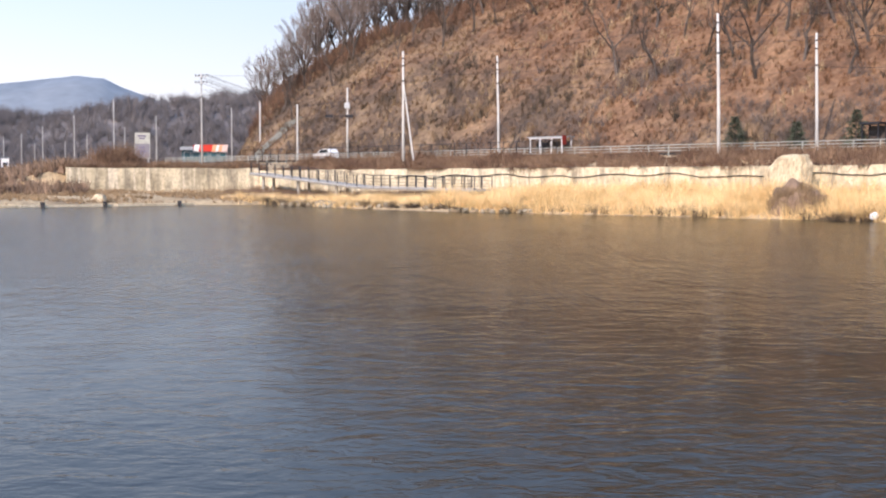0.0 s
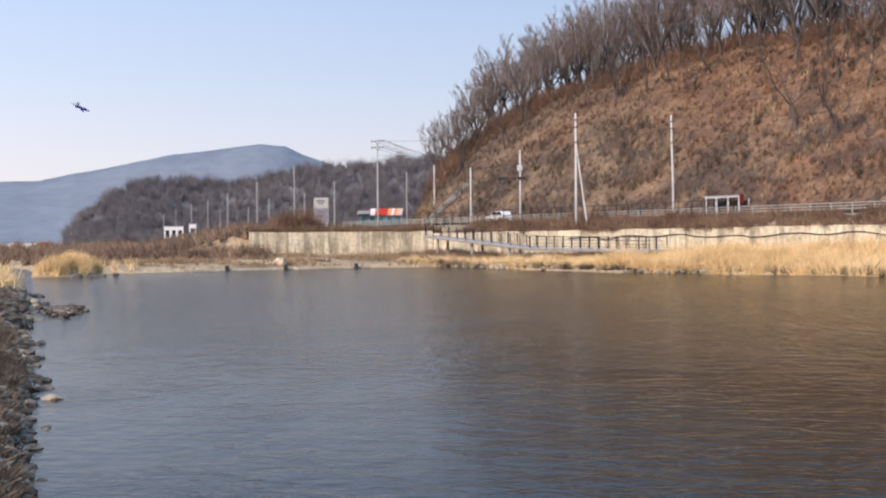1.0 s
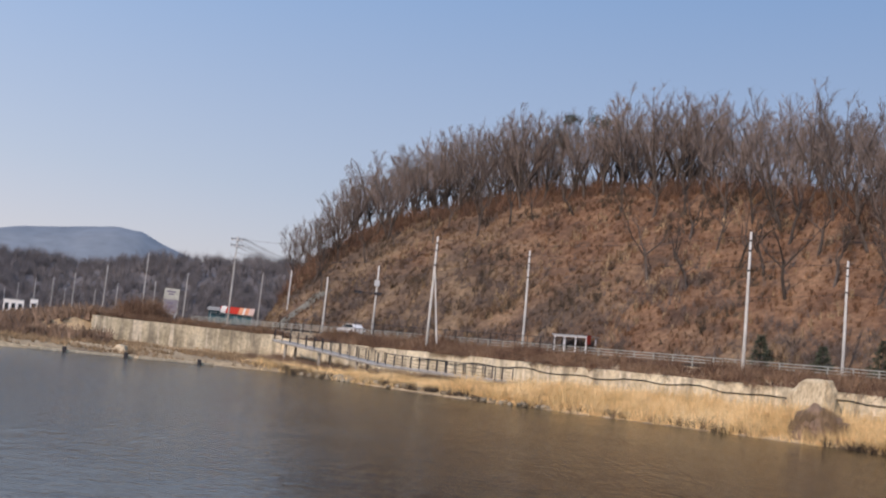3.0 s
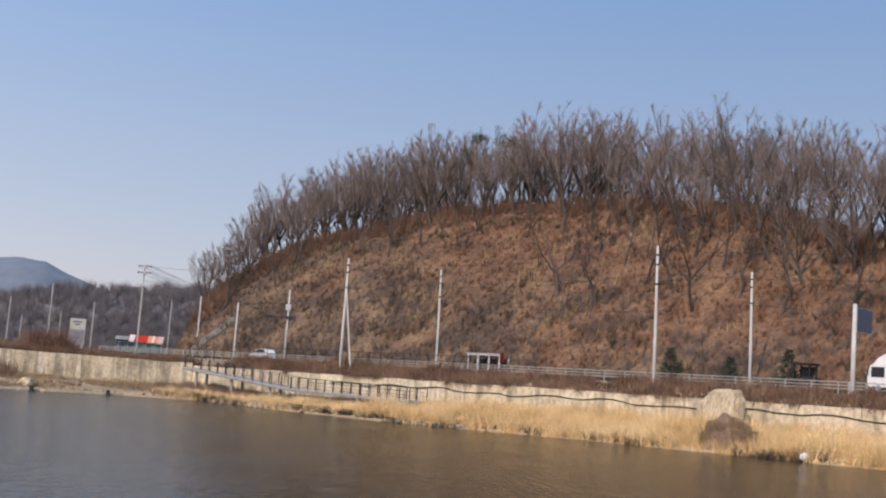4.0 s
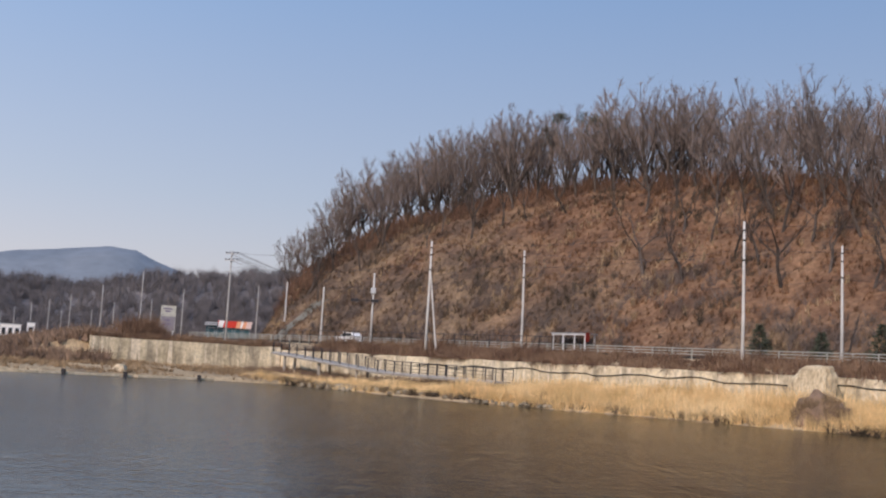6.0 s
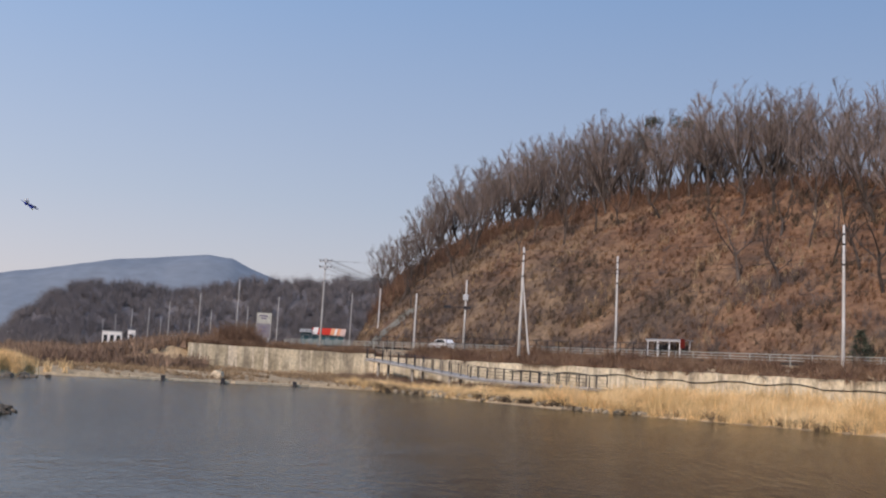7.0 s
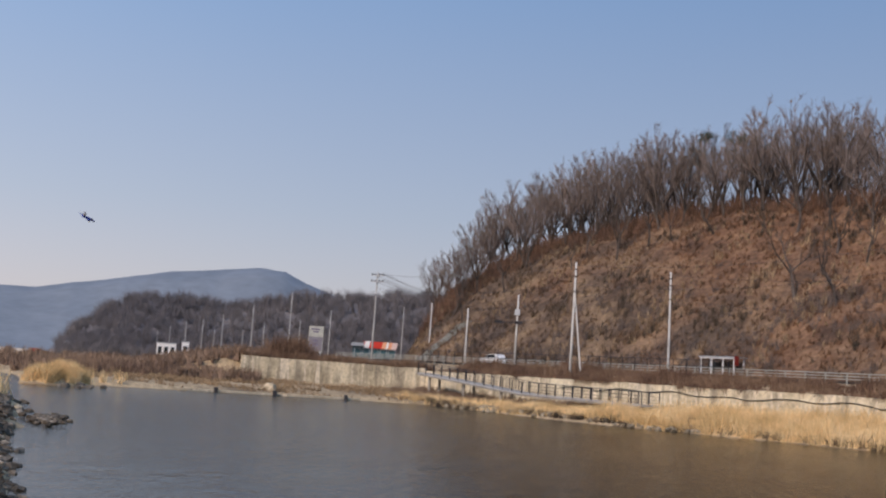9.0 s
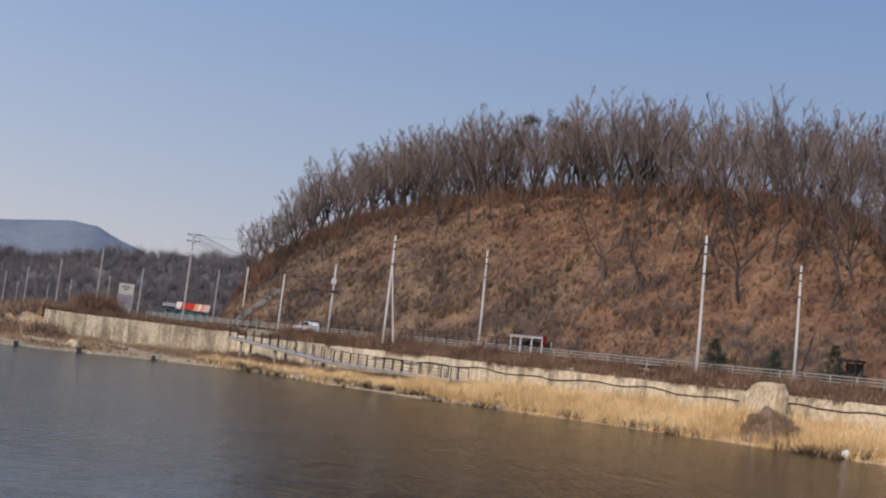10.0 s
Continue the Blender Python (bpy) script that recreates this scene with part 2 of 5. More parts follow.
def water_material():
    m = bpy.data.materials.new("river_water")
    m.use_nodes = True
    nt = m.node_tree
    p = nt.nodes["Principled BSDF"]
    geo = nt.nodes.new("ShaderNodeNewGeometry")
    vec = geo.outputs["Position"]
    col = ramp_mix(nt, noise_node(nt, vec, 0.04), ((0.35, (0.021, 0.018, 0.010)), (0.65, (0.029, 0.025, 0.014))))
    nt.links.new(col, p.inputs["Base Color"])
    p.inputs["Roughness"].default_value = 0.10
    body = nt.nodes.new("ShaderNodeBsdfDiffuse")
    nt.links.new(col, body.inputs["Color"])
    both = nt.nodes.new("ShaderNodeMixShader")  # silt: part of the light comes back from the water itself
    both.inputs[0].default_value = 0.22
    nt.links.new(p.outputs[0], both.inputs[1])
    nt.links.new(body.outputs[0], both.inputs[2])
    nt.links.new(both.outputs[0], nt.nodes["Material Output"].inputs["Surface"])
    p.inputs["IOR"].default_value = 1.33
    swell = noise_node(nt, stretched(nt, vec, (1.0, 0.14, 1)), 3.6, 3.0, 0.6, 0.2)
    reach = nt.nodes.new("ShaderNodeSeparateXYZ")  # the long swell dies out towards the near bank
    nt.links.new(stretched(nt, vec, (0.01, 0.01, 0.01)), reach.inputs[0])
    open_water = ramp_mix(nt, reach.outputs["Y"], ((0.18, (0, 0, 0)), (0.6, (1, 1, 1))))
    w1 = noise_node(nt, stretched(nt, vec, (0.8, 1.1, 1)), 1.5, 3.0, 0.55, 0.7)
    w2 = noise_node(nt, stretched(nt, vec, (0.8, 1.2, 1)), 4.5, 3.0, 0.6, 0.3)
    gust = ramp_mix(nt, noise_node(nt, stretched(nt, vec, (1, 0.6, 1)), 0.16, 4.0, 0.6, 0.5), ((0.35, (0.35,) * 3), (0.62, (1.0,) * 3)))

    def weighed(a, k, c=None):
        n = nt.nodes.new("ShaderNodeMath")
        n.operation = "MULTIPLY_ADD" if c else "MULTIPLY"
        nt.links.new(a, n.inputs[0])
        if isinstance(k, float):
            n.inputs[1].default_value = k
        else:
            nt.links.new(k, n.inputs[1])
        if c:
            nt.links.new(c, n.inputs[2])
        return n.outputs[0]

    height = weighed(weighed(w2, 0.34, weighed(w1, 0.8)), gust, weighed(weighed(swell, 2.2), open_water))
    b = nt.nodes.new("ShaderNodeBump")
    b.inputs["Strength"].default_value, b.inputs["Distance"].default_value = 1.0, 0.052
    nt.links.new(height, b.inputs["Height"])
    nt.links.new(b.outputs[0], p.inputs["Normal"])
    return m


M_WATER = water_material()

# ---------------------------------------------------------------- mesh helpers


class Build:
    """Collects vertices and faces for one mesh."""

    def __init__(self):
        self.v, self.f = [], []

    def tube(self, pts, radii, sides=6, cap=False):
        pts = [Vector(p) for p in pts]
        base = len(self.v)
        for i, p in enumerate(pts):
            d = (pts[min(i + 1, len(pts) - 1)] - pts[max(i - 1, 0)]).normalized()
            x = d.cross(Vector((0.31, 0.2, 0.93))) if abs(d.z) < 0.9 else d.cross(Vector((1, 0.1, 0)))
            x.normalize()
            y = d.cross(x)
            for k in range(sides):
                a = 2 * math.pi * k / sides
                self.v.append(p + (x * math.cos(a) + y * math.sin(a)) * radii[i])
        for i in range(len(pts) - 1):
            for k in range(sides):
                q = base + i * sides
                self.f.append((q + k, q + (k + 1) % sides, q + sides + (k + 1) % sides, q + sides + k))
        if cap:
            self.f.append(tuple(base + k for k in reversed(range(sides))))
            self.f.append(tuple(base + (len(pts) - 1) * sides + k for k in range(sides)))

    def spike(self, p, tip, r, rng):
        """A slim pyramid: a twig or a stalk."""
        d = (tip - p).normalized()
        x = d.cross(Vector((rng.uniform(-1, 1), rng.uniform(-1, 1), rng.uniform(-1, 1))))
        x.normalize()
        y = d.cross(x)
        b = len(self.v)
        self.v += [p + x * r, p - x * r * 0.5 + y * r * 0.87, p - x * r * 0.5 - y * r * 0.87, tip]
        self.f += [(b, b + 1, b + 3), (b + 1, b + 2, b + 3), (b + 2, b, b + 3)]

    def box(self, lo, hi, m=None):
        b = len(self.v)
        for z in (lo[2], hi[2]):
            for x, y in ((lo[0], lo[1]), (hi[0], lo[1]), (hi[0], hi[1]), (lo[0], hi[1])):
                q = Vector((x, y, z))
                self.v.append(m @ q if m else q)
        self.f += [tuple(b + k for k in q) for q in ((3, 2, 1, 0), (4, 5, 6, 7), (0, 1, 5, 4), (1, 2, 6, 5), (2, 3, 7, 6), (3, 0, 4, 7))]

    def prism(self, outline, y0, y1, m=None):
        """An outline in x and z, drawn out along y."""
        b, n = len(self.v), len(outline)
        for y in (y0, y1):
            for x, z in outline:
                q = Vector((x, y, z))
                self.v.append(m @ q if m else q)
        self.f.append(tuple(b + k for k in range(n)))
        self.f.append(tuple(b + n + k for k in reversed(range(n))))
        for k in range(n):
            self.f.append((b + (k + 1) % n, b + k, b + n + k, b + n + (k + 1) % n))

    def blob(self, c, r, rng, rough=0.25, seg=7, rings=5):
        """An uneven boulder."""
        b = len(self.v)
        off = Vector((rng.uniform(0, 99), rng.uniform(0, 99), rng.uniform(0, 99)))
        self.v.append(Vector((c[0], c[1], c[2] + r[2])))
        for i in range(1, rings):
            for k in range(seg):
                t, a = math.pi * i / rings, 2 * math.pi * (k + 0.5 * (i % 2)) / seg
                d = Vector((math.sin(t) * math.cos(a), math.sin(t) * math.sin(a), math.cos(t)))
                s = 1 + rough * 2 * noise.noise(d * 1.7 + off)
                self.v.append(Vector((c[0] + d.x * r[0] * s, c[1] + d.y * r[1] * s, c[2] + d.z * r[2] * s)))
        self.v.append(Vector((c[0], c[1], c[2] - r[2])))
        last = len(self.v) - 1
        for k in range(seg):
            self.f.append((b, b + 1 + k, b + 1 + (k + 1) % seg))
            q = b + 1 + (rings - 2) * seg
            self.f.append((last, q + (k + 1) % seg, q + k))
        for i in range(rings - 2):
            q = b + 1 + i * seg
            for k in range(seg):
                self.f.append((q + k, q + seg + k, q + seg + (k + 1) % seg, q + (k + 1) % seg))

    def mesh(self, name, mat, smooth=False):
        me = bpy.data.meshes.new(name)
        me.from_pydata([tuple(v) for v in self.v], [], self.f)
        me.materials.append(mat)
        if smooth:
            me.polygons.foreach_set("use_smooth", [True] * len(me.polygons))
        me.update()
        return me


def part(name, bd, mat, parent=None, label="", smooth=False):
    ob = new(name, bd.mesh(name, mat, smooth))
    if parent:
        ob.parent = parent
    if label:
        ob["label"] = label
    return ob


def thing(name, m, label, category, group="", kind=""):
    ob = new(name)
    ob.empty_display_size = 0.2
    ob.matrix_basis = m
    return tagged(ob, label, category, group, kind)


def boxed(lo, hi, m=None):
    b = Build()
    b.box(lo, hi, m)
    return b


# ---------------------------------------------------------------- terrain
RIVER = [polar(*p) for p in ((-27.3, 9), (-28.3, 16), (-28.6, 24), (-28.2, 40), (-27.8, 60), (-28.6, 75), (-30, 105), (-34, 160), (-32, 190), (-28.5, 150), (-26.8, 122), (-24, 118),
                             (-19, 124), (-14, 130), (-9, 132))]
RIVER += [at(s, o) for s, o in ((38, -17), (22, -19.5), (10, -20), (0, -17.5), (-10, -16), (-24, -15.5), (-50, -14), (-90, -14), (-140, -16))]
RIVER += [Vector((60, -20, 0)), Vector((30, 0, 0)), Vector((8, 6.5, 0)), Vector((0, 7, 0))]
RX, RY = np.array([p.x for p in RIVER]), np.array([p.y for p in RIVER])


def shore_distance(x, y):
    """Distance from the shoreline, positive on land."""
    best = np.full(x.shape, 1e9)
    inside = np.zeros(x.shape, bool)
    for i in range(len(RX)):
        x0, y0, x1, y1 = RX[i - 1], RY[i - 1], RX[i], RY[i]
        dx, dy = x1 - x0, y1 - y0
        t = np.clip(((x - x0) * dx + (y - y0) * dy) / (dx * dx + dy * dy), 0, 1)
        best = np.minimum(best, np.hypot(x - x0 - t * dx, y - y0 - t * dy))
        cross = ((y0 > y) != (y1 > y)) & (x < (x1 - x0) * (y - y0) / (y1 - y0 + 1e-12) + x0)
        inside ^= cross
    return np.where(inside, -best, best)


def wobble(x, y, scale, seed=0.0):
    """Cheap smooth noise, about -1 to 1."""
    r = np.zeros(x.shape)
    for k, (a, f) in enumerate(((0.5, 1.0), (0.3, 2.1), (0.2, 4.3))):
        r += a * np.sin(f * (x * 0.83 + y * 0.56) / scale + 1.7 * k + seed + 1.3 * np.sin(f * (y * 0.9 - x * 0.4) / scale + seed * 2.1 + k))
        r += a * np.sin(f * (y * 0.77 - x * 0.63) / scale + 2.9 * k + seed * 1.3 + 1.1 * np.sin(f * (x * 0.8 + y * 0.3) / scale + seed + 2 * k))
    return r * 0.6


def so(x, y):
    dx, dy = x - E0[0], y - E0[1]
    return dx * U[0] + dy * U[1], dx * N[0] + dy * N[1]


CORNER, WALL_END = at(66.9, -4), polar(-18.16, 150)


def step(a, b, v):
    t = np.clip((v - a) / (b - a), 0, 1)
    return t * t * (3 - 2 * t)


def ground_height(x, y):
    d = shore_distance(x, y) + 0.8 * wobble(x, y, 3.0) * np.clip(np.hypot(x, y) / 60, 0.25, 1)
    s, o = so(x, y)
    z = np.where(d < 0, np.maximum(d * 0.35, -1.5), 0.5 * (1 - np.exp(-d / 1.5)) + 0.035 * np.clip(d, 0, 25))
    z = z + 0.12 * wobble(x, y, 4.0, 2.0) * (d > 0)
    near = np.hypot(x, y) < 90
    z = np.where((d > 0) & near & (o < -30), np.minimum(z * 1.6, 1.15 + 0.08 * wobble(x, y, 2.0)), z)
    # terrace behind the retaining walls
    wx, wy = WALL_END.x - CORNER.x, WALL_END.y - CORNER.y
    wl = math.hypot(wx, wy)
    behind_left = ((x - CORNER.x) * wy - (y - CORNER.y) * wx) / wl
    along_left = ((x - CORNER.x) * wx + (y - CORNER.y) * wy) / wl
    t_left = step(0.3, 1.1, behind_left) * (1 - step(wl - 0.5, wl + 14, along_left))
    t = np.maximum(step(-3.9, -3.1, o), t_left * (o > -40)) * (1 - 0.5 * step(250, 500, np.hypot(x, y)))
    end_turn = math.atan2(WALL_END.x, WALL_END.y)
    t = t * (1 - 0.9 * step(1, 26, y * math.sin(end_turn) - x * math.cos(end_turn)))
    top = WALL_Z - 0.1 + 0.9 * step(-3, 3, o) + 0.55 * step(4, 8, o) + 0.1 * wobble(x, y, 3.0, 4.0) * (o < 6)
    isl = np.exp(-(((x - ISLE.x) / 3.2) ** 2 + ((y - ISLE.y) / 6.0) ** 2))
    z = np.maximum(z, -1.0 + 1.9 * isl)
    far = 0.7 + 1.6 * step(150, 260, np.hypot(x, y)) + 0.3 * wobble(x, y, 15.0, 1.0)
    z = np.where((d > 3) & (np.hypot(x, y) > 140) & (o > -60), np.maximum(z, np.minimum(far, z + 2)), z)
    return z * (1 - t) + top * t


ISLE = polar(-26.3, 113)


def grid_mesh(name, xs, ys, height, mat):
    gx, gy = np.meshgrid(xs, ys)
    gz = height(gx, gy)
    nx, ny = len(xs), len(ys)
    verts = np.stack([gx.ravel(), gy.ravel(), gz.ravel()], 1)
    i = (np.arange(ny - 1)[:, None] * nx + np.arange(nx - 1)[None]).ravel()
    faces = np.stack([i, i + 1, i + nx + 1, i + nx], 1)
    me = bpy.data.meshes.new(name)
    me.from_pydata(verts.tolist(), [], faces.tolist())
    me.materials.append(mat)
    me.polygons.foreach_set("use_smooth", [True] * len(me.polygons))
    me.update()
    return new(name, me)


def spread(lo, hi, stp, far_lo, far_hi):
    mid = np.arange(lo, hi, stp)
    out = np.geomspace(1, 1 + max(far_hi - hi, 1), 30)[1:] - 1
    out2 = np.geomspace(1, 1 + max(lo - far_lo, 1), 30)[1:] - 1
    return np.concatenate([(lo - out2)[::-1], mid, mid[-1] + out])


ground = grid_mesh("ground", spread(-75, 62, 0.6, -4600, 4600), spread(4, 215, 0.75, -4600, 4600), ground_height, M_BANK)
tagged(ground, "pale dry soil and flattened grass along the river", "ground", kind="structure")
water = new("water", boxed((-320, -60, -0.3), (200, 330, 0.0)).mesh("water", M_WATER))
tagged(water, "rippled grey-brown river water mirroring hill and sky", "water", kind="structure")

END_AZ = radians(-10.7)


def hill_height(x, y):
    s, o = so(x, y)
    lat = x * math.cos(END_AZ) - y * math.sin(END_AZ)
    rough = 1.3 * wobble(x, y, 9.0, 3.0) + 0.6 * wobble(x, y, 3.0, 5.0)
    face = ROAD_Z + 0.4 + 0.80 * (o - 18) + rough * np.clip((o - 18) / 10, 0, 1)
    end = np.interp(lat, [-20, 0, 5.3, 8.4, 17, 26.6, 40, 46, 80], [-30, 5.0, 14.5, 18.5, 25.2, 30, 33.3, 35, 41]) + 0.5 * rough
    crest = np.interp(s, [-90, -45, 2, 35, 70, 110], [18, 19.5, 24, 32.5, 35, 36]) - 0.30 * np.clip(o - 62, 0, 200) + 0.8 * rough
    k = 2.5
    m = -k * np.log(np.exp(-face / k) + np.exp(-end / k) + np.exp(-crest / k))
    return np.maximum(m, -3)


def hill_mesh():
    ss, oo = np.arange(-95, 185, 1.1), np.arange(17, 150, 1.1)
    gs, go = np.meshgrid(ss, oo)
    x, y = E0[0] + gs * U[0] + go * N[0], E0[1] + gs * U[1] + go * N[1]
    z = hill_height(x, y)
    nx, ny = len(ss), len(oo)
    i = (np.arange(ny - 1)[:, None] * nx + np.arange(nx - 1)[None]).ravel()
    me = bpy.data.meshes.new("hill")
    me.from_pydata(np.stack([x.ravel(), y.ravel(), z.ravel()], 1).tolist(), [], np.stack([i, i + nx, i + nx + 1, i + 1], 1).tolist())
    me.materials.append(M_HILL)
    me.polygons.foreach_set("use_smooth", [True] * len(me.polygons))
    me.update()
    return new("hill", me)


tagged(hill_mesh(), "steep hillside of rust-brown leaf litter and dry grass", "hill", kind="structure")


def zg(x, y):
    return float(ground_height(np.array([x]), np.array([y]))[0])


def zh(x, y):
    return float(hill_height(np.array([x]), np.array([y]))[0])

# ---------------------------------------------------------------- road and retaining walls
ROAD_M = pose(E0[0], E0[1], 0, 0, 0, ROAD_TURN)  # local x along the road, local y towards the river (-n)


def L(s, o, z):
    """Local point of the road frame."""
    return Vector((s, -o, z))


def road_box(s0, s1, o0, o1, z0, z1):
    return boxed((s0, -max(o0, o1), z0), (s1, -min(o0, o1), z1), ROAD_M)


road = part("road", road_box(-130, 150, 7.0, 17.5, 4.4, ROAD_Z), M_ASPH)
tagged(road, "grey asphalt road at the foot of the hill", "road", kind="structure")


def wall_mesh(a, b, top, foot, thick, mat, seed):
    """A retaining wall between two plan points with a slightly uneven top."""
    rng = random.Random(seed)
    bd = Build()
    d = (b - a)
    n = max(2, int(d.length / 1.5))
    side = Vector((d.y, -d.x, 0)).normalized()
    for i in range(n + 1):
        p = a + d * (i / n)
        z = top + rng.uniform(-0.05, 0.05)
        for w, zz in ((0, foot), (0.12, z), (thick, z), (thick, foot)):
            q = p + side * w
            bd.v.append(Vector((q.x, q.y, zz)))
    for i in range(n):
        k = i * 4
        for j in range(3):
            bd.f.append((k + j, k + j + 1, k + 5 + j, k + 4 + j))
    bd.f += [(3, 2, 1, 0), tuple(n * 4 + j for j in range(4))]
    return bd


def up(p):
    return Vector((p.x, p.y, 0))


wall_right = part("wall_right", wall_mesh(up(at(-90, -4)), up(CORNER), WALL_Z, -0.5, 0.7, M_WALL, 1), M_WALL)
tagged(wall_right, "weathered cream concrete retaining wall below the road", "retaining wall", kind="structure")
wall_left = part("wall_left", wall_mesh(up(CORNER), up(WALL_END), WALL_Z + 0.25, -0.5, 0.7, M_WALL, 2), M_WALL_OLD)
tagged(wall_left, "stained grey concrete retaining wall above the sandbank", "retaining wall", kind="structure")


# ---------------------------------------------------------------- utility poles


def utility_pole(foot, top, lean_xy=(0, 0), arms=0, r=0.16, name="utility_pole", label="pale round concrete utility pole beside the road", bands=True, mat=None):
    h = top - foot.z
    t = thing(name, Matrix.Translation(foot), label, "utility pole", "poles along the road")
    b = Build()
    tip = Vector((lean_xy[0], lean_xy[1], h))
    b.tube([Vector((0, 0, -2.5)), tip * 0.33, tip * 0.66, tip], [r, r * 0.88, r * 0.76, r * 0.62], 12, True)
    part("shaft", b, mat or M_POLE, t, smooth=True)
    if bands:
        for k in (0.72, 0.86, 0.93):
            c = Build()
            w = r * (1 - 0.38 * k) * 1.14
            c.tube([tip * k, tip * k + Vector((0, 0, 0.15))], [w, w], 10, True)
            part("band", c, M_DARK, t)
    for k in range(arms):
        z = h - 0.5 - k * 0.95
        w = 1.05
        arm = part("crossarm", boxed((-w, -0.06, z - 0.06), (w, 0.06, z + 0.06), Matrix.Rotation(radians(-20), 4, "Z")), M_STEEL, t)
        for x in (-0.95, -0.35, 0.35, 0.95):
            c = Build()
            q = Matrix.Rotation(radians(-20), 4, "Z") @ Vector((x, 0, z))
            c.tube([q, q + Vector((0, 0, 0.16)), q + Vector((0, 0, 0.32))], [0.05, 0.10, 0.06], 8, True)
            part("insulator", c, M_DARK, arm)
    return t, foot + tip


def pole_at(az, d, el0, el1, daz=0.0, **k):
    """A pole by bearing, distance and the angles of its foot and top."""
    foot = polar(az, d, EYE[2] + d * math.tan(radians(el0)))
    top = EYE[2] + d * math.tan(radians(el1))
    tip = polar(az + daz, d)
    return utility_pole(foot, top, (tip.x - foot.x, tip.y - foot.y), **k)


POLE_TOPS = {}
for key, args, kw in (("E", (11.8, 108, 1.0, 7.52, -0.15), {}), ("B", (-2.84, 138, 0.95, 5.95), {}), ("A", (-12.16, 182, 0.95, 4.86), dict(arms=2, mat=M_POLE_FAR)),
                      ("F", (16.1, 121.5, 1.3, 6.52, -0.12), {}), ("C", (1.66, 149.5, 1.1, 5.74, -0.1), {}),
                      ("G", (-7.78, 172, 0.95, 3.48, 0.0), dict(r=0.15, bands=False)), ("D", (-9.5, 205, 0.9, 3.6), dict(r=0.15, bands=False))):
    POLE_TOPS[key] = pole_at(*args, **kw)[1]


def cable(a, b, sag, r=0.018, name="overhead_cable", label="thin dark overhead cable between two poles"):
    bd = Build()
    pts = [a.lerp(b, i / 14) - Vector((0, 0, sag * 4 * (i / 14) * (1 - i / 14))) for i in range(15)]
    bd.tube(pts, [r] * 15, 4)
    return tagged(part(name, bd, M_DARK), label, "cable", "overhead cables")

# ---------------------------------------------------------------- bare trees


def limb(trunk, crown, p, d, length, r, rng, droop, kids, twigs, dome, crooked=0.1):
    """A curved limb with side branches, each carrying a spray of twigs, all kept under a rounded crown."""
    n = 5
    pts, q, dd = [p], p.copy(), d.copy()
    for i in range(n):
        dd = (dd + Vector((rng.gauss(0, crooked), rng.gauss(0, crooked), droop))).normalized()
        q = dome(q, q + dd * length / n)
        pts.append(q.copy())
    rad = [r * (1 - 0.8 * i / n) for i in range(n + 1)]
    trunk.tube(pts, rad, 5)
    for k in range(kids):
        f = n * (0.25 + 0.75 * (k + rng.random()) / kids)
        i = min(int(f), n - 1)
        b = pts[i].lerp(pts[i + 1], f - i)
        along = (pts[i + 1] - pts[i]).normalized()
        a = rng.uniform(0, 6.283)
        side = Vector((math.cos(a), math.sin(a), 0.1))
        w = (along * 0.8 + side * rng.uniform(0.45, 0.85) + Vector((0, 0, 0.2))).normalized()
        ln = length * rng.uniform(0.2, 0.42) * (1.15 - 0.1 * f)
        e = dome(b, b + w * ln)
        mid = b.lerp(e, 0.5) + Vector((rng.gauss(0, 0.04), rng.gauss(0, 0.04), rng.gauss(0, 0.04))) * ln
        crown.tube([b, mid, e], [rad[i] * 0.45 + 0.006, rad[i] * 0.3 + 0.005, 0.006], 3)
        for j in range(twigs):
            t = rng.uniform(0.2, 1.0)
            o = b.lerp(mid, t * 2) if t < 0.5 else mid.lerp(e, t * 2 - 1)
            v = (w * 0.6 + Vector((rng.gauss(0, 0.55), rng.gauss(0, 0.55), rng.gauss(0.45, 0.4)))).normalized()
            crown.spike(o, dome(o, o + v * rng.uniform(0.5, 1.5)), rng.uniform(0.014, 0.026), rng)


def under_dome(h, half):
    """Shortens what would stick out of a rounded crown of this height and half width."""
    def fit(a, b):
        for k in range(5):
            r2 = (b.x * b.x + b.y * b.y) / (half * half)
            if b.z <= h * (1.0 - 0.32 * r2) and r2 < 1.2:
                return b
            b = a.lerp(b, 0.6)
        return b
    return fit


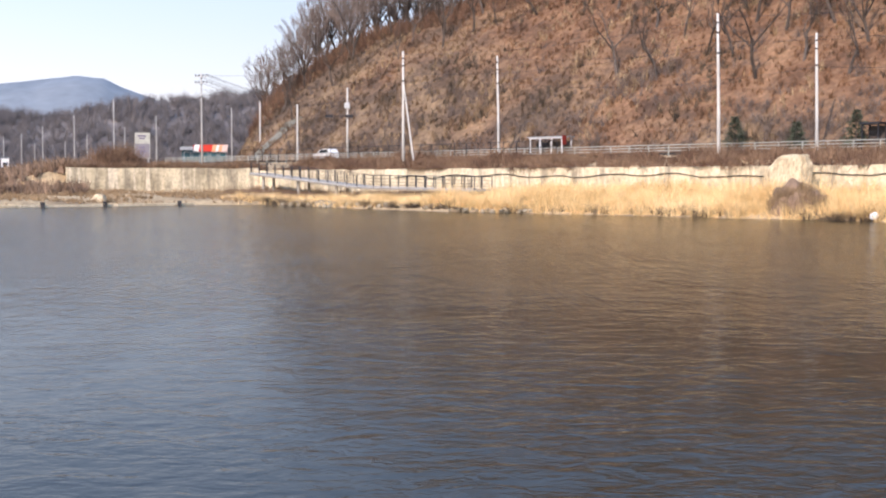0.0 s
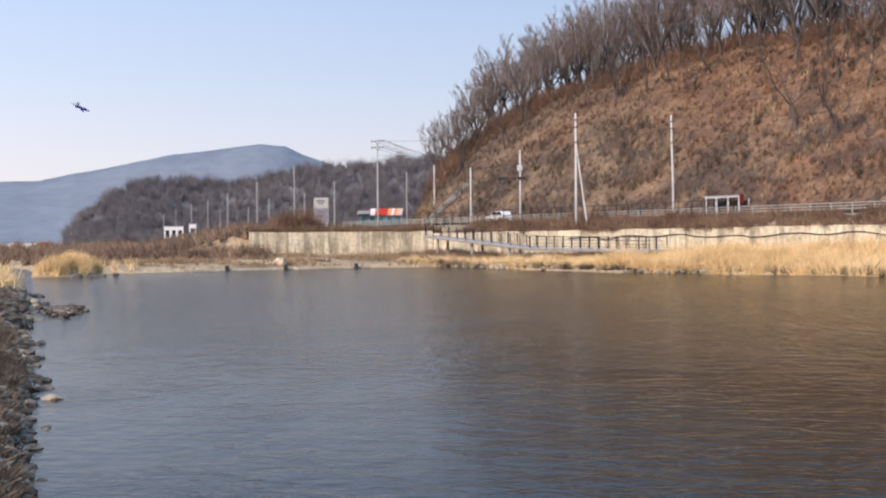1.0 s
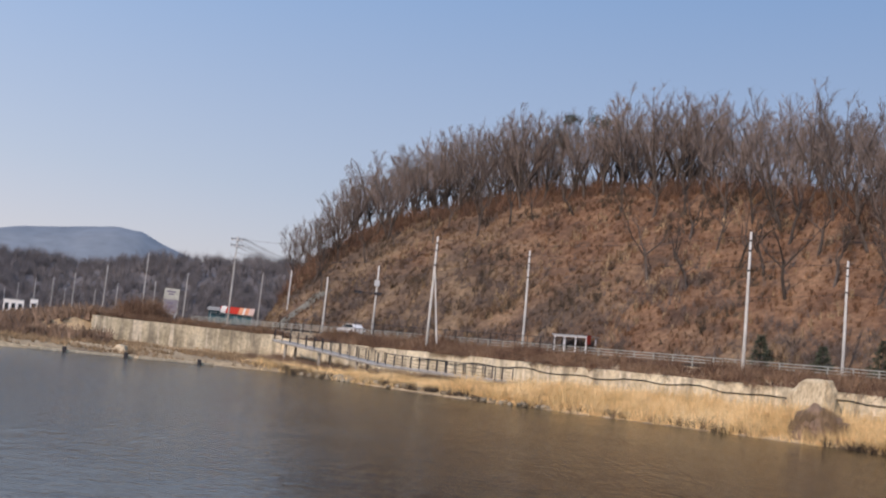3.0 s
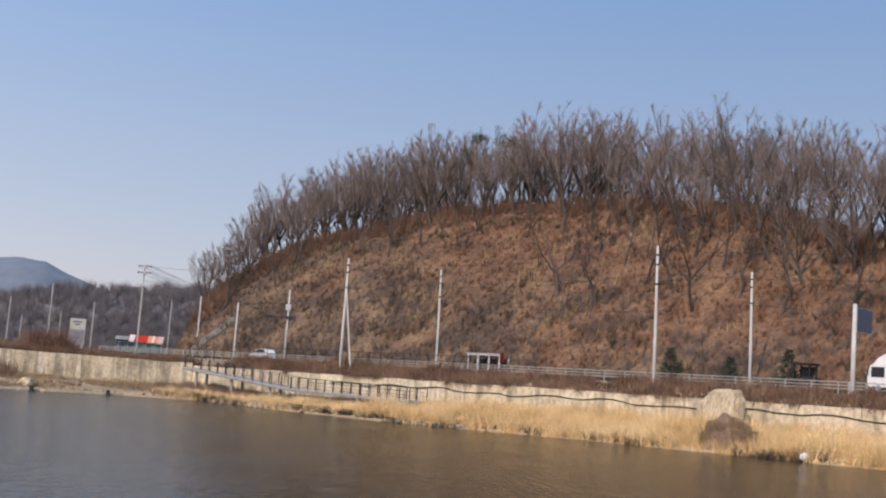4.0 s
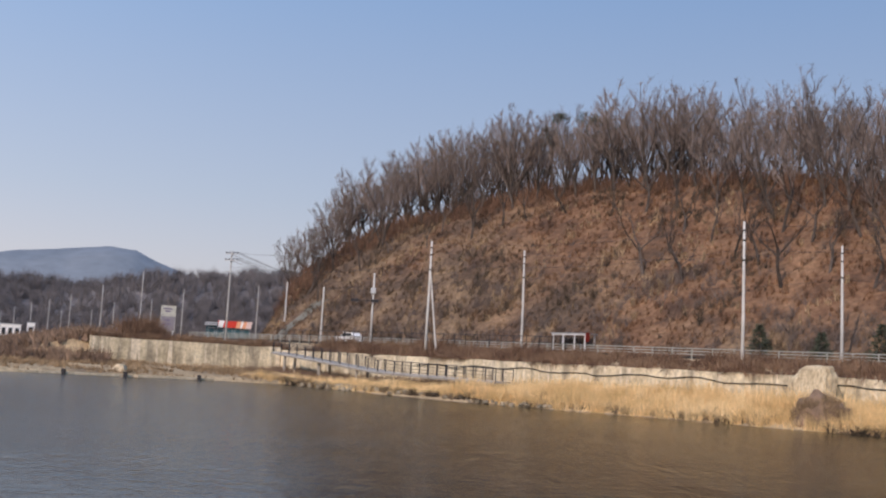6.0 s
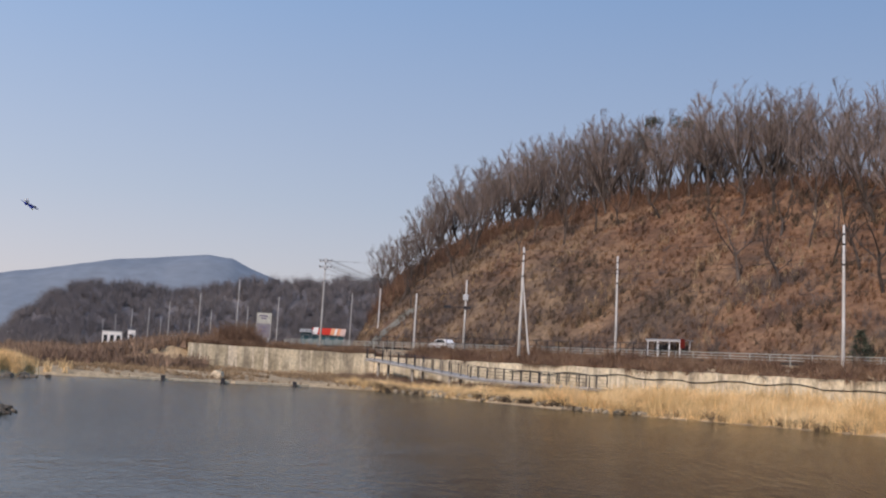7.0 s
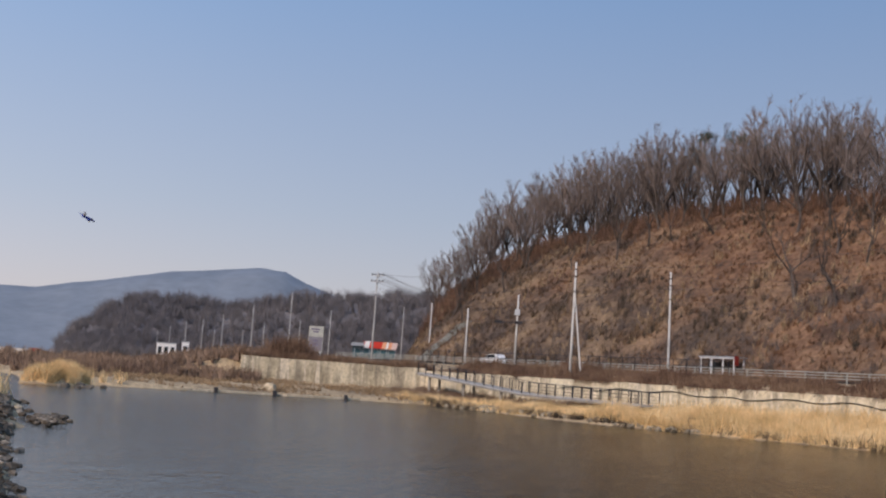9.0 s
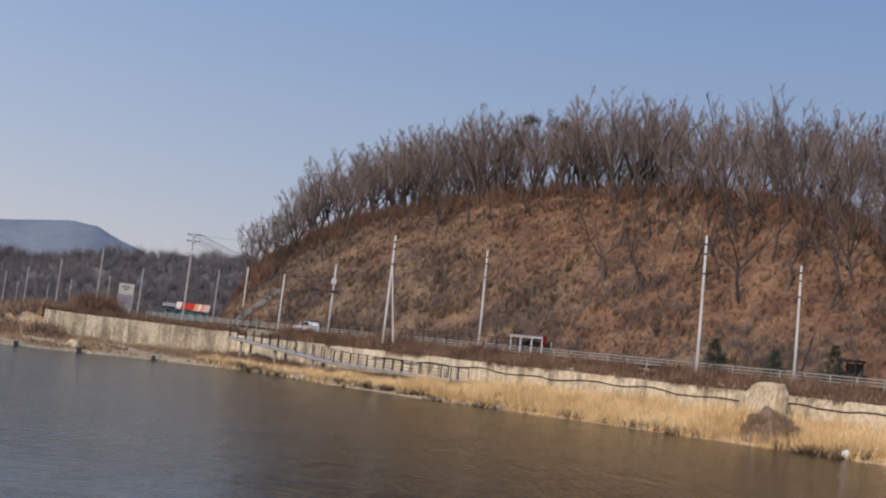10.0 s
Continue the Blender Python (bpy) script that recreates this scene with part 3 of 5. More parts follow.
def bare_tree(seed, h):
    rng = random.Random(seed)
    t = thing("bare_tree", Matrix.Identity(4), "leafless grey-brown deciduous tree on the hillside", "tree", "bare trees on the hill")
    tr, cr = Build(), Build()
    fork = Vector((rng.gauss(0, 0.05) * h, rng.gauss(0, 0.05) * h, h * rng.uniform(0.14, 0.32)))
    r = h * 0.009 + 0.05
    tr.tube([Vector((0, 0, -0.6)), fork * 0.5, fork], [r * 1.25, r, r * 0.9], 7)
    dome = under_dome(h, h * rng.uniform(0.36, 0.46))
    n = rng.randrange(4, 7)
    turn0 = rng.uniform(0, 6.283)
    for k in range(n):
        a = turn0 + 6.283 * k / n + rng.gauss(0, 0.25)
        tilt = rng.uniform(0.3, 0.8) if k else 0.15
        d = Vector((math.cos(a) * tilt, math.sin(a) * tilt, 1)).normalized()
        ln = (h - fork.z) * rng.uniform(0.72, 0.98) * (1 - 0.3 * tilt)
        limb(tr, cr, fork - Vector((0, 0, fork.z * 0.25 * rng.random())), d, ln, r * rng.uniform(0.5, 0.75), rng, 0.035, 9, 22, dome)
    part("trunk", tr, M_BARK, t)
    part("crown", cr, M_TWIG, t)
    return t


def slope_tree(seed, h):
    """A crooked, open-crowned tree that leans out of the slope."""
    rng = random.Random(seed)
    t = thing("bare_tree", Matrix.Identity(4), "crooked dark leafless tree leaning out of the steep slope", "tree", "bare trees on the hill")
    tr, cr = Build(), Build()
    fork = Vector((rng.gauss(0, 0.08) * h, rng.gauss(0, 0.08) * h, h * rng.uniform(0.25, 0.45)))
    r = h * 0.012 + 0.05
    tr.tube([Vector((0, 0, -0.6)), fork * 0.5 + Vector((rng.gauss(0, 0.15), rng.gauss(0, 0.15), 0)), fork], [r * 1.2, r, r * 0.85], 7)
    dome = under_dome(h, h * 0.5)
    for k in range(rng.randrange(3, 5)):
        a, tilt = rng.uniform(0, 6.283), rng.uniform(0.35, 0.9)
        d = Vector((math.cos(a) * tilt, math.sin(a) * tilt, 1)).normalized()
        limb(tr, cr, fork - Vector((0, 0, fork.z * 0.3 * rng.random())), d, (h - fork.z) * rng.uniform(0.7, 1.0), r * 0.62, rng, 0.02, 7, 9, dome, 0.2)
    part("trunk", tr, M_BARK, t)
    part("crown", cr, M_BARK, t)
    return t


TREES = [bare_tree(40 + k, 17.0) for k in range(8)]
SLOPE_TREES = [slope_tree(80 + k, 13.0) for k in range(4)]
rng = random.Random(7)
spots = []


def tree_spot(s, o):
    """Place, height of the slope, and how far past the crest a spot lies."""
    p = at(s, o)
    lat = p.x * math.cos(END_AZ) - p.y * math.sin(END_AZ)
    face = ROAD_Z + 0.4 + 0.8 * (o - 18)
    crest = float(np.interp(s, [-45, 2, 35, 70, 110], [19.5, 24, 32.5, 35, 36]))
    edge = float(np.interp(lat, [0, 5.3, 8.4, 17, 26.6, 40, 80], [5.0, 14.5, 18.5, 25.2, 30, 33.3, 41]))
    return p, zh(p.x, p.y), lat, face - min(crest, edge)


for dens, want, gap in ((1.0, 275, 2.7), (0.2, 335, 4.6)):
    for k in range(8000):
        s, o = rng.uniform(-48, 150), rng.uniform(26, 90)
        p, z, lat, over = tree_spot(s, o)
        if z < 8 or lat < 6:
            continue
        crest_zone = (-7.0 if 0 < s < 42 and rng.random() < 0.5 else -3.0) < over < 13 or 13 <= over < 24 and rng.random() < 0.25
        if crest_zone != (dens == 1.0):
            continue
        if dens < 1 and not (s < 38 and o > 28 and over < 0 or -8 < over < 0 and rng.random() < 0.25):
            continue
        if any((p.x - q[0]) ** 2 + (p.y - q[1]) ** 2 < gap * gap for q in spots):
            continue
        spots.append((p.x, p.y, z, dens, lat))
        if len(spots) >= want:
            break


def s_of(x, y):
    return (x - E0[0]) * U[0] + (y - E0[1]) * U[1]


for i, (x, y, z, dens, lat) in enumerate(spots):
    if dens < 1:
        continue
    src = TREES[i % 8]
    sc = rng.uniform(0.72, 0.98) * float(np.interp(s_of(x, y), [-30, 5, 30, 50, 75], [0.92, 0.96, 1.0, 1.1, 1.13])) * float(np.interp(lat, [3, 14, 30], [0.6, 0.9, 1.03]))
    m = pose(x, y, z, rng.uniform(-5, 5), rng.uniform(-5, 5), rng.uniform(0, 360))
    if i < 8:
        src.matrix_basis = m @ Matrix.Scale(sc, 4)
    else:
        c = copy_thing(src, m)
        c.scale = (sc, sc, sc * rng.uniform(0.95, 1.04))
for i, (x, y, z, dens, lat) in enumerate(q for q in spots if q[3] < 1):
    m = pose(x, y, z, rng.uniform(-12, 12), rng.uniform(-12, 12), rng.uniform(0, 360))
    sc = rng.uniform(0.45, 0.95)
    if i < 4:
        SLOPE_TREES[i].matrix_basis = m @ Matrix.Scale(sc, 4)
    else:
        copy_thing(SLOPE_TREES[i % 4], m).scale = (sc, sc, sc)

# ---------------------------------------------------------------- scrub on the hillside and reeds on the shore


def patchy(q):
    """Growth is higher in some patches than in others."""
    return 1.0 + 0.45 * noise.noise(Vector((q.x, q.y, 0)) * 0.22) + 0.25 * noise.noise(Vector((q.x, q.y, 5)) * 0.9)


def scrub(name, n, place, height, mat, label, category, blades=9, seed=3, r=0.03, splay=0.6, tall=None):
    rng = random.Random(seed)
    bd = Build()
    for k in range(n * 12):
        if len(bd.f) >= n * blades * 3:
            break
        q = place(rng)
        if q is None:
            continue
        h = rng.uniform(*height) * patchy(q) * (tall(q) if tall else 1.0)
        for k in range(blades):
            a = rng.uniform(0, 6.283)
            foot = q + Vector((rng.gauss(0, 0.12), rng.gauss(0, 0.12), -0.1)) * h
            tip = q + Vector((math.cos(a) * splay * rng.random(), math.sin(a) * splay * rng.random(), rng.uniform(0.6, 1.0))) * h
            bd.spike(foot, tip, r * rng.uniform(0.6, 1.4) * (0.5 + h), rng)
    return tagged(part(name, bd, mat), label, category, kind="stuff")


def on_hill(rng):
    s, o = rng.uniform(-50, 145), rng.uniform(18, 62)
    p = at(s, o)
    z = zh_fast(s, o)
    return None if z < 5.6 else Vector((p.x, p.y, z))


TAB_S, TAB_O = np.arange(-60, 160, 1.0), np.arange(14, 80, 1.0)
_gs, _go = np.meshgrid(TAB_S, TAB_O)
TAB = hill_height(E0[0] + _gs * U[0] + _go * N[0], E0[1] + _gs * U[1] + _go * N[1])


def zh_fast(s, o):
    i, j = (s + 60), (o - 14)
    a, b = int(i), int(j)
    fi, fj = i - a, j - b
    return float((TAB[b, a] * (1 - fi) + TAB[b, a + 1] * fi) * (1 - fj) + (TAB[b + 1, a] * (1 - fi) + TAB[b + 1, a + 1] * fi) * fj)


scrub("hill_scrub", 11500, on_hill, (0.25, 1.0), M_SHRUB, "dry brown scrub and grass covering the hillside", "scrub", 8, 3, 0.045)


def under_trees(rng):
    s, o = rng.uniform(-48, 148), rng.uniform(28, 75)
    p, z, lat, over = tree_spot(s, o)
    if z < 9 or lat < 2 or not -2.5 < over < 8:
        return None
    return Vector((p.x, p.y, z))


scrub("understorey", 2100, under_trees, (0.9, 3.2), M_RUST, "tangled russet bushes under the trees on the hill", "bushes", 18, 33, 0.014, 0.75)


def grass_streak(rng):
    s, o = rng.uniform(-45, 125), rng.uniform(18.5, 48)
    if noise.noise(Vector((s * 0.16, o * 0.05, 7))) + 0.4 * noise.noise(Vector((s * 0.6, o * 0.2, 3))) < 0.12:
        return None
    p = at(s, o)
    z = zh_fast(s, o)
    return None if z < 5.6 else Vector((p.x, p.y, z))


scrub("hill_grass", 1000, grass_streak, (0.5, 1.3), M_STRAW, "pale dry grass in streaks down the hillside", "grass", 8, 34, 0.035, 0.5)


def dark_thicket(rng):
    s, o = rng.uniform(-48, 120), rng.uniform(18.5, 52)
    if noise.noise(Vector((s * 0.11, o * 0.13, 17))) < 0.22 and rng.random() > 0.06:
        return None
    p = at(s, o)
    z = zh_fast(s, o)
    return None if z < 5.6 else Vector((p.x, p.y, z))


scrub("hill_thicket", 900, dark_thicket, (0.6, 1.7), M_DEBRIS, "dark leafless thickets scattered over the hillside", "bushes", 14, 35, 0.02, 0.8)

GX, GY = np.arange(-80, 70, 1.0), np.arange(60, 170, 1.0)
_gx, _gy = np.meshgrid(GX, GY)
GTAB = ground_height(_gx, _gy)


def zg_fast(x, y):
    i, j = min(max(x + 80, 0), len(GX) - 2.01), min(max(y - 60, 0), len(GY) - 2.01)
    a, b = int(i), int(j)
    fi, fj = i - a, j - b
    return float((GTAB[b, a] * (1 - fi) + GTAB[b, a + 1] * fi) * (1 - fj) + (GTAB[b + 1, a] * (1 - fi) + GTAB[b + 1, a + 1] * fi) * fj)


def on_reed_bed(rng):
    s = rng.uniform(-75, 52)
    o = rng.uniform(-19, -4.2)
    if (s + 16.5) ** 2 + (o + 13.5) ** 2 < 2.6:
        return None
    if s > 20 and o > -10.8 or s > 34 and rng.random() < 0.5:
        return None
    p = at(s, o)
    z = zg_fast(p.x, p.y)
    if z < -0.02 or z > 2.4:
        return None
    return Vector((p.x, p.y, z))


scrub("reed_bed", 11500, on_reed_bed, (0.7, 1.9), M_REED, "dense golden dry reeds between wall and water", "reeds", 10, 5, 0.012, 0.75, lambda q: (0.55 if so(q.x, q.y)[0] > 17 else 1.3 if so(q.x, q.y)[1] > -10 else 1.0) * (0.8 + 0.5 * noise.noise(Vector((q.x, q.y, 2)) * 0.35)))
scrub("flattened_reeds", 800, on_reed_bed, (0.4, 1.0), M_STRAW, "brown flattened reeds and weeds along the shore", "reeds", 9, 51, 0.02, 1.2, lambda q: 0.15 if noise.noise(Vector((q.x, q.y, 8)) * 0.13) < 0.05 else 1.0)


def under_walkway(rng):
    s, o = rng.uniform(20, 64), rng.uniform(-11.5, -4.4)
    p = at(s, o)
    return Vector((p.x, p.y, zg_fast(p.x, p.y)))


# brush added so that its brown darkens the gap where the deck's shadow falls
scrub("walkway_brush", 700, under_walkway, (0.5, 1.1), M_DRYBUSH, "brown brush added to deepen the shade under the walkway", "brush", 10, 52, 0.02, 0.9)


def on_terrace(rng):
    s, o = rng.uniform(-85, 66), rng.uniform(-3.2, 5.5)
    p = at(s, o)
    return Vector((p.x, p.y, zg_fast(p.x, p.y)))


scrub("bramble_bank", 5200, on_terrace, (0.6, 1.4), M_BRAMBLE, "brown bramble tangle on top of the retaining wall", "brambles", 9, 6, 0.03, 0.9, lambda q: 0.85 + 0.9 * noise.noise(Vector((q.x, q.y, 3)) * 0.45))



def shore_spot(rng):
    s = rng.uniform(-75, 54)
    o = float(np.interp(s, [-75, -24, -10, 0, 10, 22, 38, 54], [-14, -15.4, -16, -17.3, -19.6, -19.2, -16.8, -14.8])) + abs(rng.gauss(0, 0.7)) - 0.1
    p = at(s, o)
    if noise.noise(Vector((s * 0.16, 3, 0))) < -0.15:
        return None
    return Vector((p.x, p.y, max(zg_fast(p.x, p.y), 0.02)))


scrub("shore_debris", 1000, shore_spot, (0.25, 0.75), M_DEBRIS, "dark matted stalks along the water's edge", "debris", 9, 41, 0.02, 1.3)


def behind_left_wall(rng):
    d = WALL_END - CORNER
    back = Vector((-d.y, d.x, 0)).normalized()
    if back.y < 0:
        back = -back
    q = CORNER + d * rng.uniform(-0.05, 1.0) + back * (0.75 + 5 * rng.random() ** 1.5)
    return Vector((q.x, q.y, max(zg(q.x, q.y), WALL_Z - 0.1)))


scrub("wall_top_brambles", 1300, behind_left_wall, (0.8, 1.5), M_BRAMBLE, "brown brambles on top of the stained wall", "brambles", 9, 42, 0.025, 0.9)


def bush_clump(rng):
    q = polar(-16.0 + rng.gauss(0, 0.45), 158 + rng.gauss(0, 2.0))
    return Vector((q.x, q.y, zg(q.x, q.y)))


scrub("rusty_bush", 170, bush_clump, (2.2, 3.5), M_BRAMBLE, "large rounded rust-brown bush above the wall", "bush", 22, 43, 0.014, 0.8)


def hanging(rng):
    s = rng.uniform(-80, 50)
    if noise.noise(Vector((s * 0.13, 8, 0))) + 0.5 * noise.noise(Vector((s * 0.9, 2, 0))) < rng.uniform(-0.1, 0.5):
        return None
    p = at(s, -4.05)
    return Vector((p.x, p.y, WALL_Z + 0.1))


def hang_brambles():
    rng = random.Random(44)
    bd = Build()
    for tries in range(1400):
        q = hanging(rng)
        if q is None:
            continue
        for k in range(8):
            f = q + Vector((N[0], N[1], 0)) * rng.uniform(-0.1, 0.5) + Vector((U[0], U[1], 0)) * rng.gauss(0, 0.3)
            tip = f - Vector((N[0], N[1], 0)) * rng.uniform(0.1, 0.5) + Vector((U[0], U[1], 0)) * rng.gauss(0, 0.3) - Vector((0, 0, rng.uniform(-0.5, 0.3 + 0.9 * rng.random() ** 2)))
            bd.spike(f, tip, rng.uniform(0.02, 0.045), rng)
    tagged(part("hanging_brambles", bd, M_BRAMBLE), "brown brambles hanging over the edge of the wall", "brambles", kind="stuff")


hang_brambles()


def hill_foot(rng):
    s, o = rng.uniform(-50, 110), 18.5 + abs(rng.gauss(0, 7.0))
    if o > 45 or noise.noise(Vector((s * 0.08, o * 0.12, 2))) < -0.1:
        return None
    p = at(s, o)
    z = zh_fast(s, o)
    return None if z < 5.6 else Vector((p.x, p.y, z))


scrub("hillside_bushes", 1000, hill_foot, (0.7, 1.9), M_TWIG, "dark leafless bushes on the lower hillside", "bushes", 16, 45, 0.012, 0.8)

# ---------------------------------------------------------------- distance


def ridge(name, d, profile, depth, mat, label):
    """A range of hills: bearings and heights along a crest, sloping down on both sides."""
    az = np.arange(profile[0][0], profile[-1][0] + 0.01, 0.25)
    hgt = np.interp(az, [p[0] for p in profile], [p[1] for p in profile])
    rows = ((-depth, 0.0), (-0.55 * depth, 0.45), (-0.2 * depth, 0.85), (0.0, 1.0), (0.6 * depth, 0.5), (depth, 0.0))
    bd = Build()
    for i, (a, h) in enumerate(zip(az, hgt)):
        for off, k in rows:
            q = polar(a, d + off)
            w = 1 + 0.05 * noise.noise(Vector((q.x, q.y, 0)) / (0.05 * d)) + 0.03 * noise.noise(Vector((q.x, q.y, 9)) / (0.012 * d))
            bd.v.append(Vector((q.x, q.y, max(h * k * (w if k < 1 else 1 + 0.25 * (w - 1)), 0) - (2 if k == 0 else 0))))
    n = len(rows)
    for i in range(len(az) - 1):
        for k in range(n - 1):
            b = i * n + k
            bd.f.append((b, b + n, b + n + 1, b + 1))
    return tagged(part(name, bd, mat, smooth=True), label, "mountain", kind="structure")


def el_h(d, el):
    return EYE[2] + d * math.tan(radians(el))


MOUNTAIN = ((-60, 2.0), (-45, 2.8), (-35, 2.5), (-29.1, 2.84), (-27.6, 2.88), (-26.3, 3.16), (-24.1, 3.6), (-21.5, 4.12), (-19.5, 4.38), (-17.6, 4.64), (-16.5, 4.53), (-15.4, 4.03), (-13, 3.2), (-5, 2.5), (20, 2.0), (60, 2.0))
WOOD = ((-27.2, -0.3), (-26.5, 0.2), (-25.7, 1.05), (-24.5, 1.95), (-23, 2.72), (-20.7, 2.75), (-19, 2.62), (-17.6, 2.82), (-15.8, 3.32), (-13.2, 3.5), (-9.7, 3.8), (-4, 3.9), (4, 2.5))
ridge("backdrop_mountain", 3200, [(z, el_h(3200, e)) for z, e in MOUNTAIN], 700, M_HAZED_FAR, "mountain ridge far beyond the river, tinted blue for haze")
wood = ridge("backdrop_wooded_hill", 560, [(z, el_h(560, e)) for z, e in WOOD], 110, M_HAZED_WOOD, "distant hill of leafless brown woods, greyed for haze")

# ---------------------------------------------------------------- riverside walkway


def walkway():
    t = thing("riverside_walkway", Matrix.Identity(4), "sloping concrete walkway with dark railings below the wall", "walkway")
    line = [at(61.5, -7.4, 3.5), at(39.4, -8.3, 2.0), at(20.0, -9.2, 1.8)]
    side = Vector((U[1], -U[0], 0)).normalized() * -1.2
    deck = Build()
    for p in line:
        for sgn, z in ((-1, -0.2), (1, -0.2), (1, 0.0), (-1, 0.0)):
            deck.v.append(p + side * sgn + Vector((0, 0, z)))
    for k in (0, 4):
        deck.f += [(k, k + 1, k + 5, k + 4), (k + 1, k + 2, k + 6, k + 5), (k + 2, k + 3, k + 7, k + 6), (k + 3, k, k + 4, k + 7)]
    deck.f += [(3, 2, 1, 0), (8, 9, 10, 11)]
    part("deck", deck, M_DECK, t)
    for sgn in (-1, 1):
        beam = Build()
        beam.tube([p + side * sgn * 1.05 + Vector((0, 0, -0.16)) for p in line], [0.15] * 3, 4, True)
        part("edge_beam", beam, M_DECK, t)
        for (a, b), n in ((line[:2], 12), (line[1:], 13)):
            for k in range(n + (b is line[2])):
                p = a.lerp(b, k / n) + side * sgn * 0.93
                r = 0.075 if k % 4 == 0 else 0.05
                part("post", boxed((-r, -r, 0), (r, r, 1.2), Matrix.Translation(p)), M_DARK, t)
        for z in (1.15, 0.8, 0.46, 0.18):
            rail = Build()
            rail.tube([p + side * sgn * 0.93 + Vector((0, 0, z)) for p in line], [0.032 if z > 1 else 0.016] * 3, 5, True)
            part("rail", rail, M_DARK, t)
    for k in (0.1, 0.45, 0.8):
        for sgn in (-0.6, 0.6):
            p = line[0].lerp(line[1], k) + side * sgn
            pier = Build()
            pier.tube([Vector((p.x, p.y, -0.3)), Vector((p.x, p.y, p.z - 0.2))], [0.18, 0.18], 10, True)
            part("pier", pier, M_DECK, t)


walkway()

# ---------------------------------------------------------------- roadside


def guard_rail(s0, s1, o, z, label, top=0.85, pitch=2.4, rails=(0.82, 0.55, 0.28), mat=None, r=0.05, name="guard_rail"):
    mat = mat or M_RAIL
    t = thing(name, ROAD_M, label, "guard rail", "rails along the road")
    n = int((s1 - s0) / pitch)
    mesh = None
    for k in range(n + 1):
        s = s0 + (s1 - s0) * k / n
        if mesh is None:
            pb = Build()
            pb.box((-r, -r, -0.4), (r, r, top))
            mesh = pb.mesh("post", mat)
        p = new("post", mesh)
        p.parent = t
        p.location = L(s, o, z)
    for zz in rails:
        b = Build()
        b.tube([L(s0, o, z + zz), L(s1, o, z + zz)], [r * 1.1] * 2, 6, True)
        part("rail", b, mat, t)
    return t


guard_rail(-75, 30, 6.3, ROAD_Z - 0.1, "pale galvanised steel guard rail along the road", r=0.045)
guard_rail(30, 110, 6.3, ROAD_Z - 0.1, "pale galvanised steel guard rail along the road", r=0.045)
guard_rail(24, 82, 5.0, ROAD_Z - 0.4, "tall dark wire fence beside the road", 1.9, 2.0, (1.85, 1.2), M_DARK, 0.03, "wire_fence")
for o in (7.4, 12.2, 17.1):
    tagged(part("road_marking", road_box(-120, 145, o, o + 0.14, ROAD_Z + 0.004, ROAD_Z + 0.008), M_LINE), "white painted line along the asphalt road", "road marking", kind="structure")


def bus_shelter(s, o):
    t = thing("bus_shelter", ROAD_M @ Matrix.Translation(L(s, o, ROAD_Z)), "white steel bus shelter with a red end panel", "bus shelter")
    for x in (-2.6, -0.9, 0.9, 2.6):
        part("post", boxed((x - 0.06, 0.8, 0), (x + 0.06, 0.92, 2.4)), M_WHITE, t)
    for x in (-2.6, 2.6):
        part("post", boxed((x - 0.07, -0.8, 0), (x + 0.07, -0.66, 2.35)), M_WHITE, t)
    part("roof", boxed((-2.9, -1.0, 2.4), (2.9, 1.1, 2.5)), M_STEEL, t)
    part("beam", boxed((-2.7, 0.94, 2.24), (2.7, 1.0, 2.39)), M_WHITE, t)
    part("end_panel", boxed((-2.98, 0.5, 1.5), (-2.91, 1.15, 2.55)), plain("dark_red", (0.25, 0.03, 0.02), 0.5), t, "dark red end panel")
    part("bench", boxed((-2.0, -0.6, 0.42), (2.0, -0.2, 0.5)), M_DARK, t)


bus_shelter(37.5, 18.2)


def lane_rail():
    d = WALL_END - CORNER
    back = Vector((-d.y, d.x, 0)).normalized()
    back = back if back.y > 0 else -back
    t = thing("lane_rail", Matrix.Identity(4), "low pale guard rail along the lane above the wall", "guard rail", "rails along the road")
    a, b = CORNER + d * -0.1 + back * 5.5, CORNER + d * 0.62 + back * 5.5
    a.z = b.z = 3.85
    for k in range(8):
        p = a.lerp(b, k / 7)
        part("post", boxed((-0.06, -0.06, -0.6), (0.06, 0.06, 0.8), Matrix.Translation(p)), M_RAIL, t)
    for z in (0.75, 0.45):
        r = Build()
        r.tube([a + Vector((0, 0, z)), b + Vector((0, 0, z))], [0.08, 0.08], 6, True)
        part("rail", r, M_RAIL, t)


lane_rail()


def road_sign():
    foot = polar(20.52, 104, 4.6)
    t = thing("road_sign", Matrix.Translation(foot) @ pose(0, 0, 0, 0, 0, ROAD_TURN), "tall pale steel post with a large blue road sign", "road sign")
    b = Build()
    b.tube([(0, 0, -0.5), (0, 0, 7.75)], [0.2, 0.17], 12, True)
    part("post", b, M_POLE, t, smooth=True)
    for z in (7.3, 6.1):
        b = Build()
        b.tube([(0, 0, z), (0, -2.9, z)], [0.08, 0.07], 8, True)
        part("arm", b, M_STEEL, t)
    part("panel", boxed((-0.04, -2.9, 5.55), (0.04, -0.35, 7.5)), M_STEEL, t, "grey back of the sign panel")
    part("face", boxed((-0.09, -2.85, 5.6), (-0.046, -0.4, 7.45)), plain("slate_blue", (0.085, 0.105, 0.14), 0.5), t, "blue sign face")
    part("control_box", boxed((0.15, -0.55, 0.4), (0.5, -0.2, 1.4)), M_STEEL, t)


road_sign()


